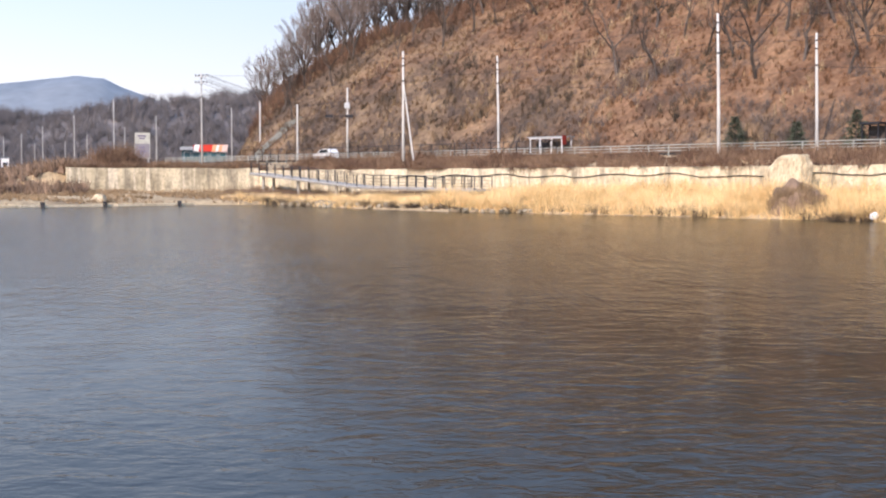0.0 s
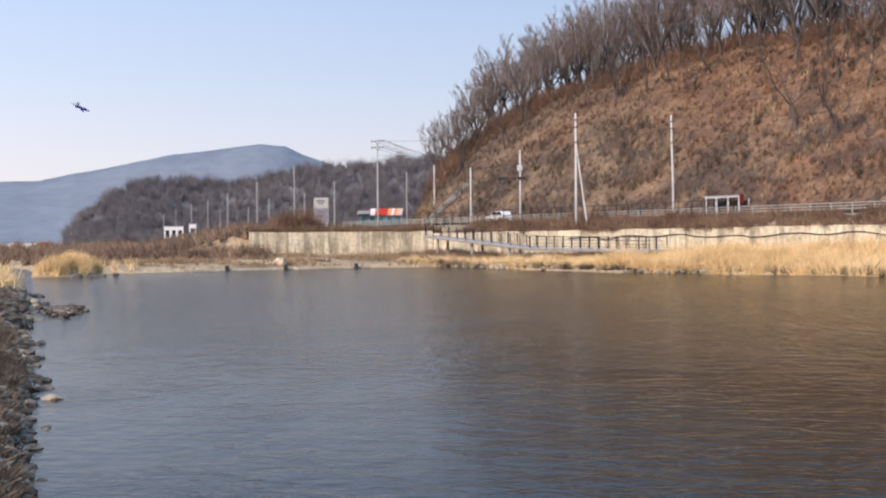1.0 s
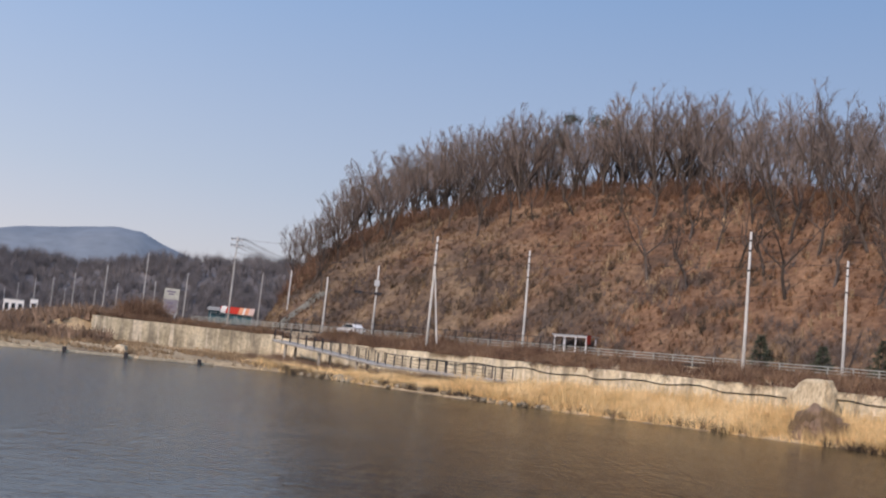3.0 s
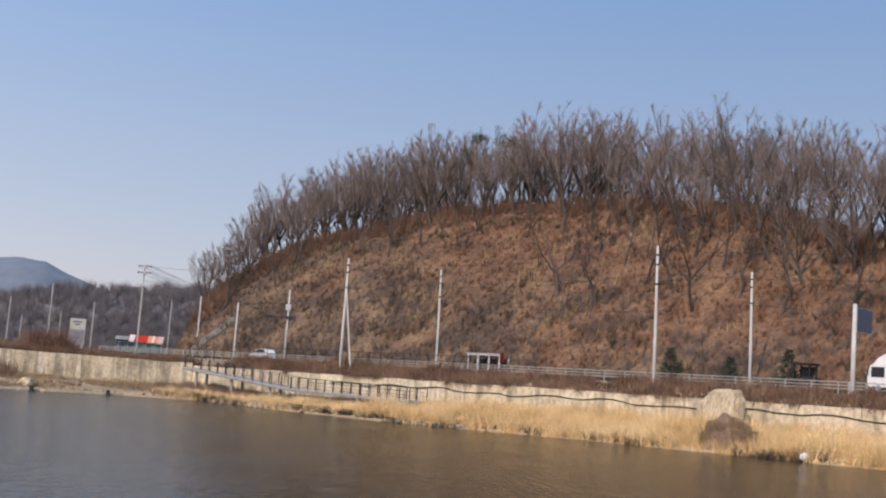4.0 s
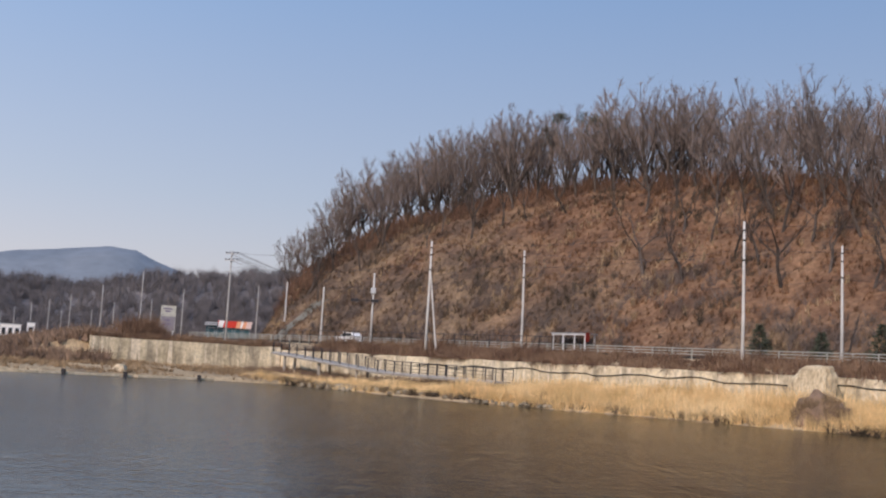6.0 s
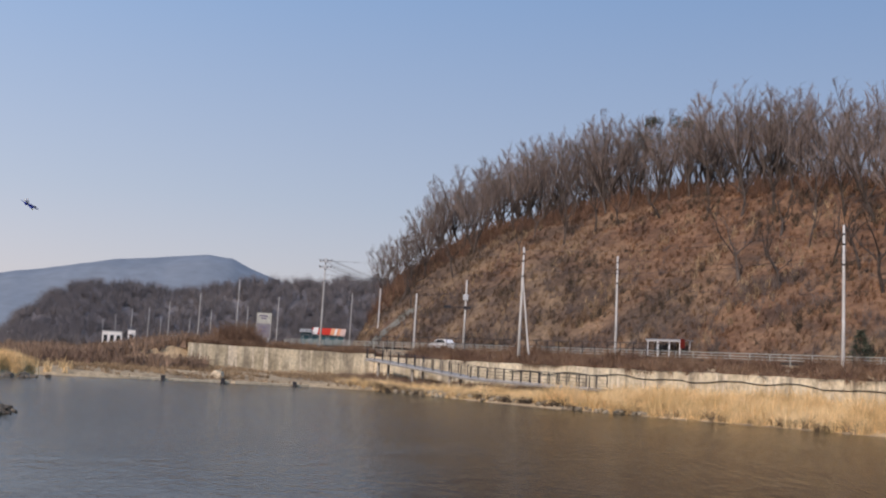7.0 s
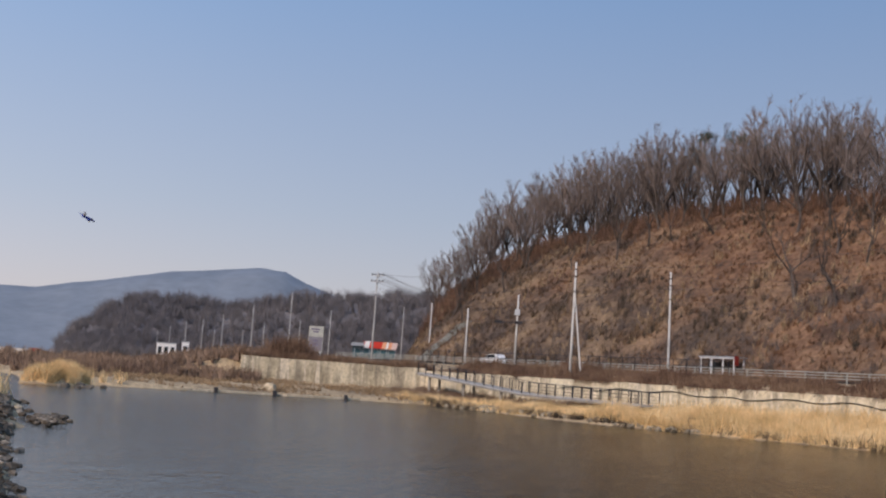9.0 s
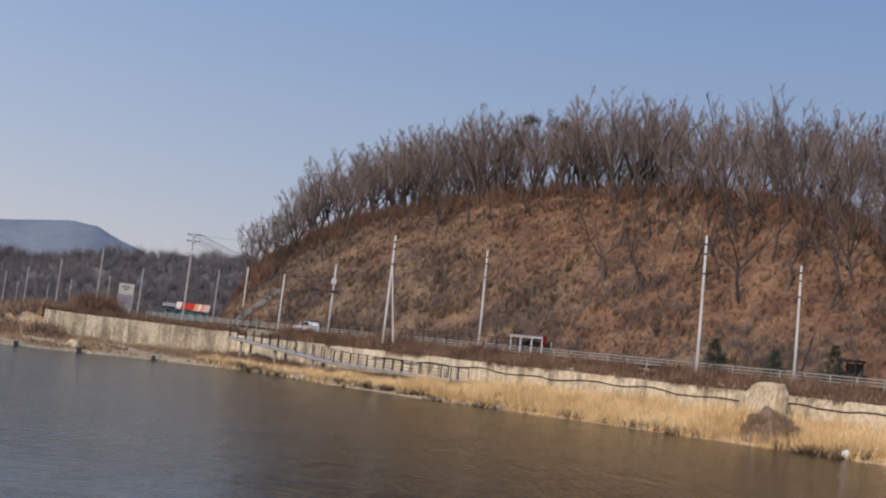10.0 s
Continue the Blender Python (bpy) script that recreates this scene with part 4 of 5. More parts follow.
def wheel(parent, x, y, r, w):
    b = Build()
    b.tube([(x, y - w / 2, r), (x, y - w / 2 + 0.03, r), (x, y + w / 2 - 0.03, r), (x, y + w / 2, r)], [r * 0.9, r, r, r * 0.9], 18, True)
    ob = part("wheel", b, M_BLACK, parent)
    c = Build()
    c.tube([(x, y - w / 2 - 0.012, r), (x, y + w / 2 + 0.012, r)], [r * 0.55, r * 0.55], 14, True)
    part("rim", c, M_STEEL, ob)


def truck(s, o):
    t = thing("truck", ROAD_M @ Matrix.Translation(L(s, o, ROAD_Z)), "white lorry with a wind deflector driving on the road", "truck")
    b = Build()
    b.prism([(0.0, 0.55), (0.06, 1.5), (-0.22, 2.35), (-0.5, 2.45), (-1.7, 2.45), (-1.75, 0.55)], -1.15, 1.15)
    part("cab", b, M_WHITE, t)
    b = Build()
    b.prism([(-0.35, 2.46), (-0.75, 2.95), (-1.45, 3.35), (-1.7, 3.35), (-1.7, 2.46)], -0.95, 0.95)
    part("wind_deflector", b, M_WHITE, t)
    b = Build()
    b.prism([(0.075, 1.52), (-0.16, 2.22), (-0.2, 2.22), (0.03, 1.5)], -1.02, 1.02)
    part("windscreen", b, M_GLASS, t)
    for y in (-1.17, 1.15):
        part("side_window", boxed((-1.45, y, 1.35), (-0.3, y + 0.02, 2.2)), M_GLASS, t)
    part("bumper", boxed((-0.1, -1.2, 0.32), (0.16, 1.2, 0.7)), M_STEEL, t)
    for y in (-0.85, 0.85):
        part("headlight", boxed((0.03, y - 0.18, 0.75), (0.09, y + 0.18, 0.95)), M_GLASS, t)
    for y in (-1.36, 1.24):
        part("mirror", boxed((-0.1, y, 1.5), (-0.02, y + 0.12, 2.0)), M_DARK, t)
    part("chassis", boxed((-8.6, -0.45, 0.5), (-1.6, 0.45, 0.85)), M_DARK, t)
    part("cargo_box", boxed((-8.7, -1.2, 0.95), (-2.0, 1.2, 3.3)), M_WHITE, t)
    for x in (-0.9, -6.2, -7.4):
        for y in (-0.98, 0.98):
            wheel(t, x, y, 0.48, 0.32)


truck(-15.2, 10.0)


def car(s, o, label, turned=0.0):
    t = thing("car", ROAD_M @ Matrix.Translation(L(s, o, ROAD_Z)) @ pose(0, 0, 0, 0, 0, turned), label, "car", "cars on the road")
    b = Build()
    b.prism([(2.1, 0.3), (2.15, 0.62), (1.95, 0.8), (1.05, 0.92), (-1.7, 0.95), (-2.1, 0.9), (-2.15, 0.35)], -0.86, 0.86)
    part("body", b, M_WHITE, t)
    b = Build()
    b.prism([(1.05, 0.92), (0.35, 1.42), (-1.3, 1.45), (-1.95, 0.95)], -0.72, 0.72)
    part("roof", b, M_WHITE, t)
    for y in (-0.745, 0.725):
        b = Build()
        b.prism([(0.85, 0.97), (0.3, 1.36), (-1.2, 1.39), (-1.65, 0.99)], y, y + 0.02)
        part("side_window", b, M_GLASS, t)
    b = Build()
    b.prism([(1.07, 0.94), (0.4, 1.41), (0.44, 1.43), (1.13, 0.95)], -0.66, 0.66)
    part("windscreen", b, M_GLASS, t)
    for x in (1.35, -1.35):
        for y in (-0.78, 0.78):
            wheel(t, x, y, 0.32, 0.2)
    for y in (-0.6, 0.6):
        part("headlight", boxed((2.09, y - 0.16, 0.6), (2.16, y + 0.16, 0.74)), M_GLASS, t)


car(70.5, 9.0, "small white car on the asphalt road")


def conifer(p, h, seed):
    rng = random.Random(seed)
    t = thing("conifer", Matrix.Translation(p), "small dark green conifer at the foot of the hill", "tree", "conifers by the road")
    b = Build()
    b.tube([(0, 0, -0.4), (0, 0, h * 0.5), (0, 0, h * 0.97)], [0.11, 0.07, 0.02], 6)
    part("trunk", b, M_BARK, t)
    c = Build()
    for k in range(700):
        z = h * (0.12 + 0.88 * rng.random() ** 1.2)
        w = ((h - z) * 0.55 + 0.2) * (0.75 + 0.5 * abs(math.sin(z * 4.0 + seed)))
        a, q = rng.uniform(0, 6.283), rng.uniform(0.25, 1.0)
        foot = Vector((math.cos(a) * w * q * 0.7, math.sin(a) * w * q * 0.7, z))
        tip = foot + Vector((math.cos(a + rng.gauss(0, 0.4)), math.sin(a + rng.gauss(0, 0.4)), rng.uniform(-0.35, 0.45))) * rng.uniform(0.25, 0.5)
        c.spike(foot, tip, rng.uniform(0.03, 0.07), rng)
    part("crown", c, M_PINE, t)


for az, d, h, k in ((15.2, 124, 3.4, 1), (17.75, 121, 4.1, 2), (12.5, 129, 3.6, 3), (21.4, 116, 3.4, 4)):
    q = polar(az, d)
    conifer(Vector((q.x, q.y, zh(q.x, q.y))), h, k)


def roadside_hut():
    q = polar(18.5, 119.5)
    t = thing("roadside_hut", Matrix.Translation(Vector((q.x, q.y, ROAD_Z + 0.3))) @ pose(0, 0, 0, 0, 0, ROAD_TURN), "small dark hut with a flat roof below the hill", "hut")
    part("roof", boxed((-1.0, -0.8, 2.2), (1.0, 0.9, 2.4)), M_DARK, t)
    for x in (-0.8, 0.8):
        for y in (-0.6, 0.7):
            part("post", boxed((x - 0.06, y - 0.06, -0.6), (x + 0.06, y + 0.06, 2.2)), M_DARK, t)
    part("back_wall", boxed((-0.74, -0.64, 0.2), (0.74, -0.58, 2.1)), M_BARK, t)


roadside_hut()


def pine(p, h, seed):
    rng = random.Random(seed)
    t = thing("pine", Matrix.Translation(p), "dark green pine among leafless trees on the hilltop", "tree", "pines on the hilltop")
    b = Build()
    b.tube([(0, 0, -0.5), (0.2, 0, h * 0.5), (0.1, 0.1, h * 0.95)], [0.2, 0.14, 0.05], 7)
    part("trunk", b, M_BARK, t)
    c = Build()
    for j in range(14):
        a, z = rng.uniform(0, 6.283), h * rng.uniform(0.5, 0.97)
        w = h * 0.2 * rng.random()
        q = Vector((math.cos(a) * w, math.sin(a) * w, z))
        for k in range(110):
            v = Vector((rng.gauss(0, 1), rng.gauss(0, 1), rng.gauss(0, 0.6))).normalized()
            f = q + v * rng.uniform(0.2, 1.0)
            c.spike(f, f + v * rng.uniform(0.25, 0.5), rng.uniform(0.03, 0.07), rng)
    part("crown", c, M_PINE, t)


for az, dd, h, k in ((4.6, 200, 13.5, 1), (5.2, 204, 13, 2), (2.6, 206, 14, 3)):
    q = polar(az, dd)
    pine(Vector((q.x, q.y, zh(q.x, q.y))), h, k)


def rock_net():
    ss, oo = np.arange(102, 105.1, 0.5), np.arange(18.5, 27.1, 0.5)
    b = Build()
    for s in ss:
        for o in oo:
            p = at(s + 0.25 * math.sin(o * 1.3), o)
            b.v.append(Vector((p.x, p.y, zh(p.x, p.y) + 0.2)))
    n = len(oo)
    for i in range(len(ss) - 1):
        for k in range(n - 1):
            b.f.append((i * n + k, (i + 1) * n + k, (i + 1) * n + k + 1, i * n + k + 1))
    ob = tagged(part("rock_net", b, M_NET, smooth=True), "grey-green rockfall netting draped on the hillside", "netting")
    return ob


rock_net()


def traffic_mast():
    foot = polar(-5.45, 160, 5.0)
    t = thing("traffic_mast", Matrix.Translation(foot), "grey steel mast with a dark signal arm over the road", "mast")
    b = Build()
    h = 160 * math.tan(radians(4.26)) + EYE[2] - 5.0
    b.tube([(0, 0, -0.5), (0, 0, h)], [0.16, 0.10], 10, True)
    part("post", b, M_POLE, t, smooth=True)
    part("signal_head", boxed((-2.9, -0.2, h * 0.60), (-1.9, 0.2, h * 0.60 + 0.36)), M_DARK, t)
    part("signal_head", boxed((-0.25, -0.35, h * 0.60), (0.75, 0.05, h * 0.60 + 0.36)), M_DARK, t)
    b = Build()
    b.tube([(0, 0, h * 0.60 + 0.18), (-2.9, 0, h * 0.60 + 0.18)], [0.05, 0.04], 6, True)
    part("arm", b, M_DARK, t)
    part("junction_box", boxed((-0.35, -0.3, h * 0.72), (0.3, 0.3, h * 0.80)), M_STEEL, t)


traffic_mast()
b = Build()
b.tube([polar(-2.35, 137, 4.6), POLE_TOPS["B"] - Vector((0, 0, 3.2))], [0.1, 0.08], 8, True)
tagged(part("pole_stay", b, M_POLE), "leaning concrete stay propping a utility pole", "pole stay")

for a_, b_, dz, sag in (("E", "B", 0.3, 0.9), ("E", "B", 2.4, 1.1), ("B", "A", 0.3, 0.9), ("B", "A", 2.4, 1.0), ("F", "C", 0.3, 0.9), ("C", "G", 0.3, 1.0), ("C", "F", 3.2, 1.2)):
    cable(POLE_TOPS[a_] - Vector((0, 0, dz)), POLE_TOPS[b_] - Vector((0, 0, dz)), sag)
for a_, dz in (("E", 0.3), ("E", 2.4), ("F", 0.3), ("F", 3.2)):
    q = POLE_TOPS[a_] - Vector((0, 0, dz))
    cable(q, q + Vector((U[0] * -45, U[1] * -45, 0)), 1.0)
for x in (-0.95, 0.35, 0.95):
    for dz in (0.2, 1.15):
        q = POLE_TOPS["A"] + Vector((x, 0, -dz))
        cable(q, polar(-6.5, 330, 24 - dz) + Vector((x, 0, 0)), 1.5, 0.03)

# black hose drooping along the wall
rng = random.Random(5)
b = Build()
pts = [at(s, -4.0, 3.05 + 0.12 * math.sin(s * 0.9) + 0.1 * math.sin(s * 0.31) + rng.uniform(-0.04, 0.04)) for s in np.arange(-85, 40, 1.2)]
b.tube(pts, [0.045] * len(pts), 5)
tagged(part("wall_hose", b, M_BLACK), "black hose drooping along the concrete retaining wall", "hose")

# ---------------------------------------------------------------- mound, boulder and litter on the shore
rng = random.Random(11)
mound = Build()
MOUND = polar(15.35, 87.6)
mound.blob((MOUND.x - 0.2, MOUND.y, 0.3), (1.8, 1.6, 2.0), rng, 0.3, 22, 12)
mound = tagged(part("soil_mound", mound, M_DRYBUSH, smooth=True), "brown overgrown heap of soil beside the reeds", "soil mound")


def rock_slab(c, r, m, seed):
    """A blocky boulder with flattened faces and a chipped surface."""
    rng = random.Random(seed)
    b = Build()
    b.blob((0, 0, 0), (1, 1, 1), rng, 0.0, 26, 18)
    for k, v in enumerate(b.v):
        d = Vector([math.copysign(abs(x) ** 0.5, x) for x in v])
        d *= 1 + 0.16 * noise.noise(v * 1.9) + 0.07 * noise.noise(v * 5.0)
        d.z += 0.10 * d.x - (0.35 * max(0.0, -d.x - 0.3) if d.z > 0 else 0)
        b.v[k] = m @ Vector((c[0] + d.x * r[0], c[1] + d.y * r[1], c[2] + d.z * r[2]))
    return b


slab = rock_slab((0, 0, 0), (1.8, 0.75, 1.9), Matrix.Translation(polar(14.85, 96.6, 2.6)) @ pose(0, 0, 0, -8, 0, -45), 3)
tagged(part("boulder", slab, M_BOULDER), "large pale slab of rock leaning on the retaining wall", "boulder")
bag = Build()
q = polar(18.6, 82.5)
bag.blob((q.x, q.y, 0.35), (0.3, 0.25, 0.26), rng, 0.25, 9, 6)
tagged(part("white_sack", bag, M_WHITE), "crumpled white sack lying at the water's edge", "sack")


def on_mound(rng):
    a, r = rng.uniform(0, 6.283), math.sqrt(rng.random())
    return Vector((MOUND.x - 0.2 + 1.9 * r * math.cos(a), MOUND.y + 1.8 * r * math.sin(a), 0.2 + 1.9 * math.sqrt(1 - r * r)))


scrub("mound_scrub", 240, on_mound, (0.25, 0.6), M_DRYBUSH, "brown brambles growing over the heap of soil", "brambles", 9, 8, 0.018, 0.9)
scrub("mound_grass", 480, on_mound, (0.3, 0.8), M_STRAW, "pale dry stalks growing over the heap of soil", "grass", 9, 9, 0.015, 0.9)

# ---------------------------------------------------------------- stones
STONES = []
for k in range(14):
    b = Build()
    r = random.Random(60 + k)
    b.blob((0, 0, 0), (r.uniform(0.8, 1.2), r.uniform(0.7, 1.0), r.uniform(0.45, 0.75)), r, 0.3, 8, 5)
    STONES.append(b.mesh("stone", M_STONE if k < 7 else M_STONE_WET))


def stone(p, size, rng, label, group, wet=False):
    ob = new("stone", STONES[rng.randrange(7) + (7 if wet else 0)])
    ob.matrix_basis = Matrix.Translation(p) @ pose(0, 0, 0, rng.uniform(-20, 20), rng.uniform(-20, 20), rng.uniform(0, 360)) @ Matrix.Scale(size, 4)
    tagged(ob, label, "stone", group)


rng = random.Random(21)
for k in range(85):
    s = rng.uniform(4, 52)
    o = float(np.interp(s, [0, 10, 22, 38, 52], [-17.0, -19.4, -19.0, -16.6, -15.0])) + rng.gauss(0.2, 0.5)
    q = at(s, o)
    stone(Vector((q.x, q.y, max(zg_fast(q.x, q.y), 0.0) + 0.1)), rng.uniform(0.12, 0.34), rng, "pale angular stone at the water's edge below the walkway", "stones below the walkway")
for k in range(215):
    d = 9 + 62 * rng.random() ** 1.6
    az = -28.4 + rng.gauss(-0.4, 0.9) + (1.2 if rng.random() < 0.12 else 0)
    q = polar(az, d)
    z = zg(q.x, q.y)
    if z < -0.25:
        continue
    stone(Vector((q.x, q.y, max(z, -0.05) + 0.03)), rng.uniform(0.06, 0.2) * (0.6 + d / 60), rng, "grey-brown stone on the muddy river bank", "stones on the bank", rng.random() < 0.93)
for k in range(16):
    q = polar(-26.4 + rng.gauss(0, 0.3), 51 + rng.gauss(0, 1.2))
    stone(Vector((q.x, q.y, 0.06)), rng.uniform(0.12, 0.3), rng, "low wet stone standing out of the river", "stones in the river", True)
for k in range(8):
    q = polar(-25.2 + rng.gauss(0, 0.5), 106 + rng.gauss(0, 2))
    stone(Vector((q.x, q.y, 0.08)), rng.uniform(0.25, 0.45), rng, "dark wet stone beside the grassy islet", "stones in the river", True)


def on_left_bank(rng):
    d, az = 10 + 80 * rng.random() ** 1.3, -28.6 - abs(rng.gauss(0, 2.4))
    q = polar(az, d)
    return Vector((q.x, q.y, zg(q.x, q.y)))


scrub("bank_debris", 1500, on_left_bank, (0.08, 0.25), M_DEBRIS, "broken stalks and flood debris on the near bank", "debris", 7, 12, 0.03, 2.0)


def bank_brush(rng):
    d, az = 11 + 75 * rng.random() ** 1.5, -28.35 - abs(rng.gauss(0, 1.6))
    q = polar(az, d)
    z = zg(q.x, q.y)
    if z < 0.05 or d < 22 and rng.random() < 0.85 or noise.noise(Vector((d * 0.22, az * 0.7, 1))) < -0.1:
        return None
    return Vector((q.x, q.y, z))


scrub("bank_brush", 420, bank_brush, (0.15, 0.45), M_DEBRIS, "tangled brown stalks and brush on the river bank", "brush", 14, 61, 0.009, 1.3)
scrub("bank_straw", 200, bank_brush, (0.12, 0.35), M_STRAW, "pale broken reed stalks on the river bank", "straw", 8, 62, 0.009, 1.6)


def islet_pebbles():
    rng = random.Random(72)
    bd = Build()
    for k in range(260):
        q = polar(-26.45 + rng.gauss(0, 0.3), 51 + rng.gauss(0, 0.9))
        r = rng.uniform(0.06, 0.16)
        bd.blob((q.x, q.y, 0.03 + 0.12 * rng.random()), (r * 1.4, r, r * 0.7), rng, 0.3, 6, 4)
    tagged(part("islet_pebbles", bd, M_PEBBLE), "low bar of pebbles and mud in the river", "pebbles", kind="stuff")


islet_pebbles()


def pebbles():
    rng = random.Random(71)
    bd = Build()
    for k in range(2600):
        d = 8 + 66 * rng.random() ** 1.5
        q = polar(-28.3 - abs(rng.gauss(0, 1.3)) + rng.gauss(0, 0.3), d)
        z = zg(q.x, q.y)
        if z < -0.12:
            continue
        r = rng.uniform(0.03, 0.12) * (0.7 + d / 40)
        bd.blob((q.x, q.y, z + r * 0.2), (r * rng.uniform(0.8, 1.6), r, r * 0.7), rng, 0.3, 5, 3)
    tagged(part("bank_pebbles", bd, M_PEBBLE), "dark mixed pebbles and clods on the river bank", "pebbles", kind="stuff")


pebbles()


def on_isle(rng):
    q = ISLE + Vector((rng.gauss(0, 1.5), rng.gauss(0, 3.0), 0))
    z = zg(q.x, q.y)
    return Vector((q.x, q.y, z)) if z > 0.15 else None


def on_bank_grass(rng):
    q = polar(-30.2 + rng.gauss(0, 0.9), rng.uniform(64, 92))
    z = zg(q.x, q.y)
    return Vector((q.x, q.y, z)) if z > 0.2 else None


scrub("islet_grass", 520, on_isle, (0.8, 1.5), M_REED, "rounded clump of golden dry grass on a river islet", "grass", 10, 14, 0.02, 0.6)
scrub("bank_grass", 900, on_bank_grass, (0.7, 1.5), M_REED, "golden dry grass on the near river bank", "grass", 9, 15, 0.02, 0.6)


def on_far_flat(rng):
    az, d = rng.uniform(-31, -17.3), rng.uniform(138, 235)
    q = polar(az, d)
    z = zg(q.x, q.y)
    return Vector((q.x, q.y, z)) if z > 0.3 and rng.random() < 0.35 + 0.65 * (az > -25) else None


scrub("flat_scrub", 2800, on_far_flat, (0.6, 1.9), M_DRYBUSH, "brown winter bushes on the river flats", "bushes", 10, 16, 0.05, 0.8)


def sand_grass(rng):
    az, d = rng.uniform(-25, -9.3), rng.uniform(122, 152)
    q = polar(az, d)
    z = zg(q.x, q.y)
    if z < 0.2 or z > 1.8 or noise.noise(Vector((q.x * 0.15, q.y * 0.3, 4))) < -0.05:
        return None
    return Vector((q.x, q.y, z))


scrub("sandbank_grass", 2400, sand_grass, (0.2, 0.6), M_STRAW, "low straw-coloured grass on the sandbank", "grass", 8, 17, 0.03, 0.9)

# low weir, block and posts on the sandbank
for i, (az0, d0, az1, d1) in enumerate(((-22.5, 121, -16.2, 126), (-16.0, 126.5, -12.6, 129.5))):
    p, q = polar(az0, d0), polar(az1, d1)
    b = Build()
    ang = math.atan2(q.y - p.y, q.x - p.x)
    ln = (q - p).length
    b.box((0, -0.4, -0.4), (ln, 0.7, 0.2), Matrix.Translation(p) @ Matrix.Rotation(ang, 4, "Z"))
    tagged(part("low_weir", b, M_SAND), "low pale concrete sill along the sandbank", "weir", kind="structure")
q = polar(-16.9, 129.5, 0.3)
b = Build()
b.prism([(-0.8, 0), (1.0, 0), (0.8, 0.75), (0.15, 0.9)], -0.5, 0.6, Matrix.Translation(q))
tagged(part("concrete_block", b, M_SAND), "tilted pale concrete block on the sandbank", "concrete block")
for az, d in ((-16.5, 125.2), (-13.2, 128.4), (-19.2, 123)):
    b = Build()
    b.box((-0.17, -0.17, -0.4), (0.17, 0.17, 0.5), Matrix.Translation(polar(az, d)))
    tagged(part("short_post", b, M_DARK), "short dark post at the edge of the concrete sill", "post", "posts on the sill")

# ---------------------------------------------------------------- beyond the wall on the left
for az, el0, el1, d in ((-17.8, 0.6, 2.85, 262), (-16.07, 1.2, 3.6, 225), (-15.6, 1.3, 2.35, 300), (-14.2, 0.9, 2.9, 240), (-10.8, 1.3, 3.3, 232), (-17.25, 0.6, 2.1, 330),
                        (-18.2, 0.6, 1.7, 400), (-19.15, 0.4, 2.35, 330), (-22.05, 0.1, 1.35, 480), (-21.5, 0.1, 1.6, 430), (-20.8, 0.15, 1.9, 390), (-20.05, 0.1, 2.0, 370), (-19.5, 0.2, 1.6, 440)):
    pole_at(az, d, el0 - 0.25, el1, r=0.13, bands=False, mat=M_POLE_FAR)


def billboard():
    d = 195
    p = polar(-14.82, d, 4.6)
    t = thing("billboard", Matrix.Translation(p) @ pose(0, 0, 0, 0, 0, 15), "faded white and grey roadside advertising board", "billboard")
    for x in (-0.85, 0.85):
        part("post", boxed((x - 0.09, -0.09, -0.5), (x + 0.09, 0.09, 1.6)), M_STEEL, t)
    part("panel", boxed((-1.15, -0.12, 1.3), (1.15, 0.12, 5.3)), plain("faded_print", (0.46, 0.47, 0.42), 0.6, 0.0, 0.25), t)
    part("lower_picture", boxed((-1.08, -0.126, 1.4), (1.08, -0.122, 3.6)), plain("grey_print", (0.22, 0.21, 0.24), 0.6), t, "grey printed lower half")
    for z, w in ((4.7, 0.8), (4.3, 0.5), (2.9, 0.5), (2.3, 0.7)):
        part("print_bar", boxed((-w, -0.131, z), (w * 0.7, -0.128, z + 0.22)), plain("dark_print", (0.14, 0.12, 0.2), 0.6), t)


billboard()


def roadside_shop():
    p = polar(-12.05, 215, 5.2)
    t = thing("roadside_shop", Matrix.Translation(p) @ pose(0, 0, 0, 0, 0, 12), "low roadside shop with a red and white fascia", "shop")
    part("wall", boxed((-3.8, 0, 0), (3.6, 5.5, 2.9)), M_TEAL, t, "dark green-grey glazed shop wall")
    part("roof", boxed((-4.0, -0.3, 2.9), (3.8, 5.7, 3.1)), M_STEEL, t)
    part("fascia", boxed((-1.85, -0.55, 2.3), (3.75, -0.32, 3.45)), M_RED, t, "red fascia sign")
    for x0, x1, mat, lab in ((-1.9, -1.0, M_WHITE, "white end of the fascia sign"), (1.2, 1.9, M_ORANGE, "orange stripe of the fascia"), (1.9, 2.3, M_WHITE, "white stripe of the fascia"), (2.3, 2.9, M_ORANGE, "orange stripe of the fascia"),
                             (2.9, 3.8, plain("pale_pink", (0.72, 0.55, 0.5), 0.5), "pale pink end of the fascia")):
        b = Build()
        b.prism([(x0, 2.28), (x1, 2.28), (x1 + 0.25, 3.47), (x0 + 0.25, 3.47)], -0.58, -0.552)
        part("fascia_stripe", b, mat, t, lab)
    part("canopy", boxed((-4.1, -1.2, 2.55), (-1.95, 0, 2.8)), M_STEEL, t)
    for k in range(5):
        x = -3.5 + k * 1.5
        w = part("window", boxed((x, -0.06, 0.5), (x + 1.2, -0.01, 2.2)), M_STEEL, t)
        part("pane", boxed((x + 0.08, -0.1, 0.58), (x + 1.12, -0.065, 2.12)), M_TEAL, w)


roadside_shop()


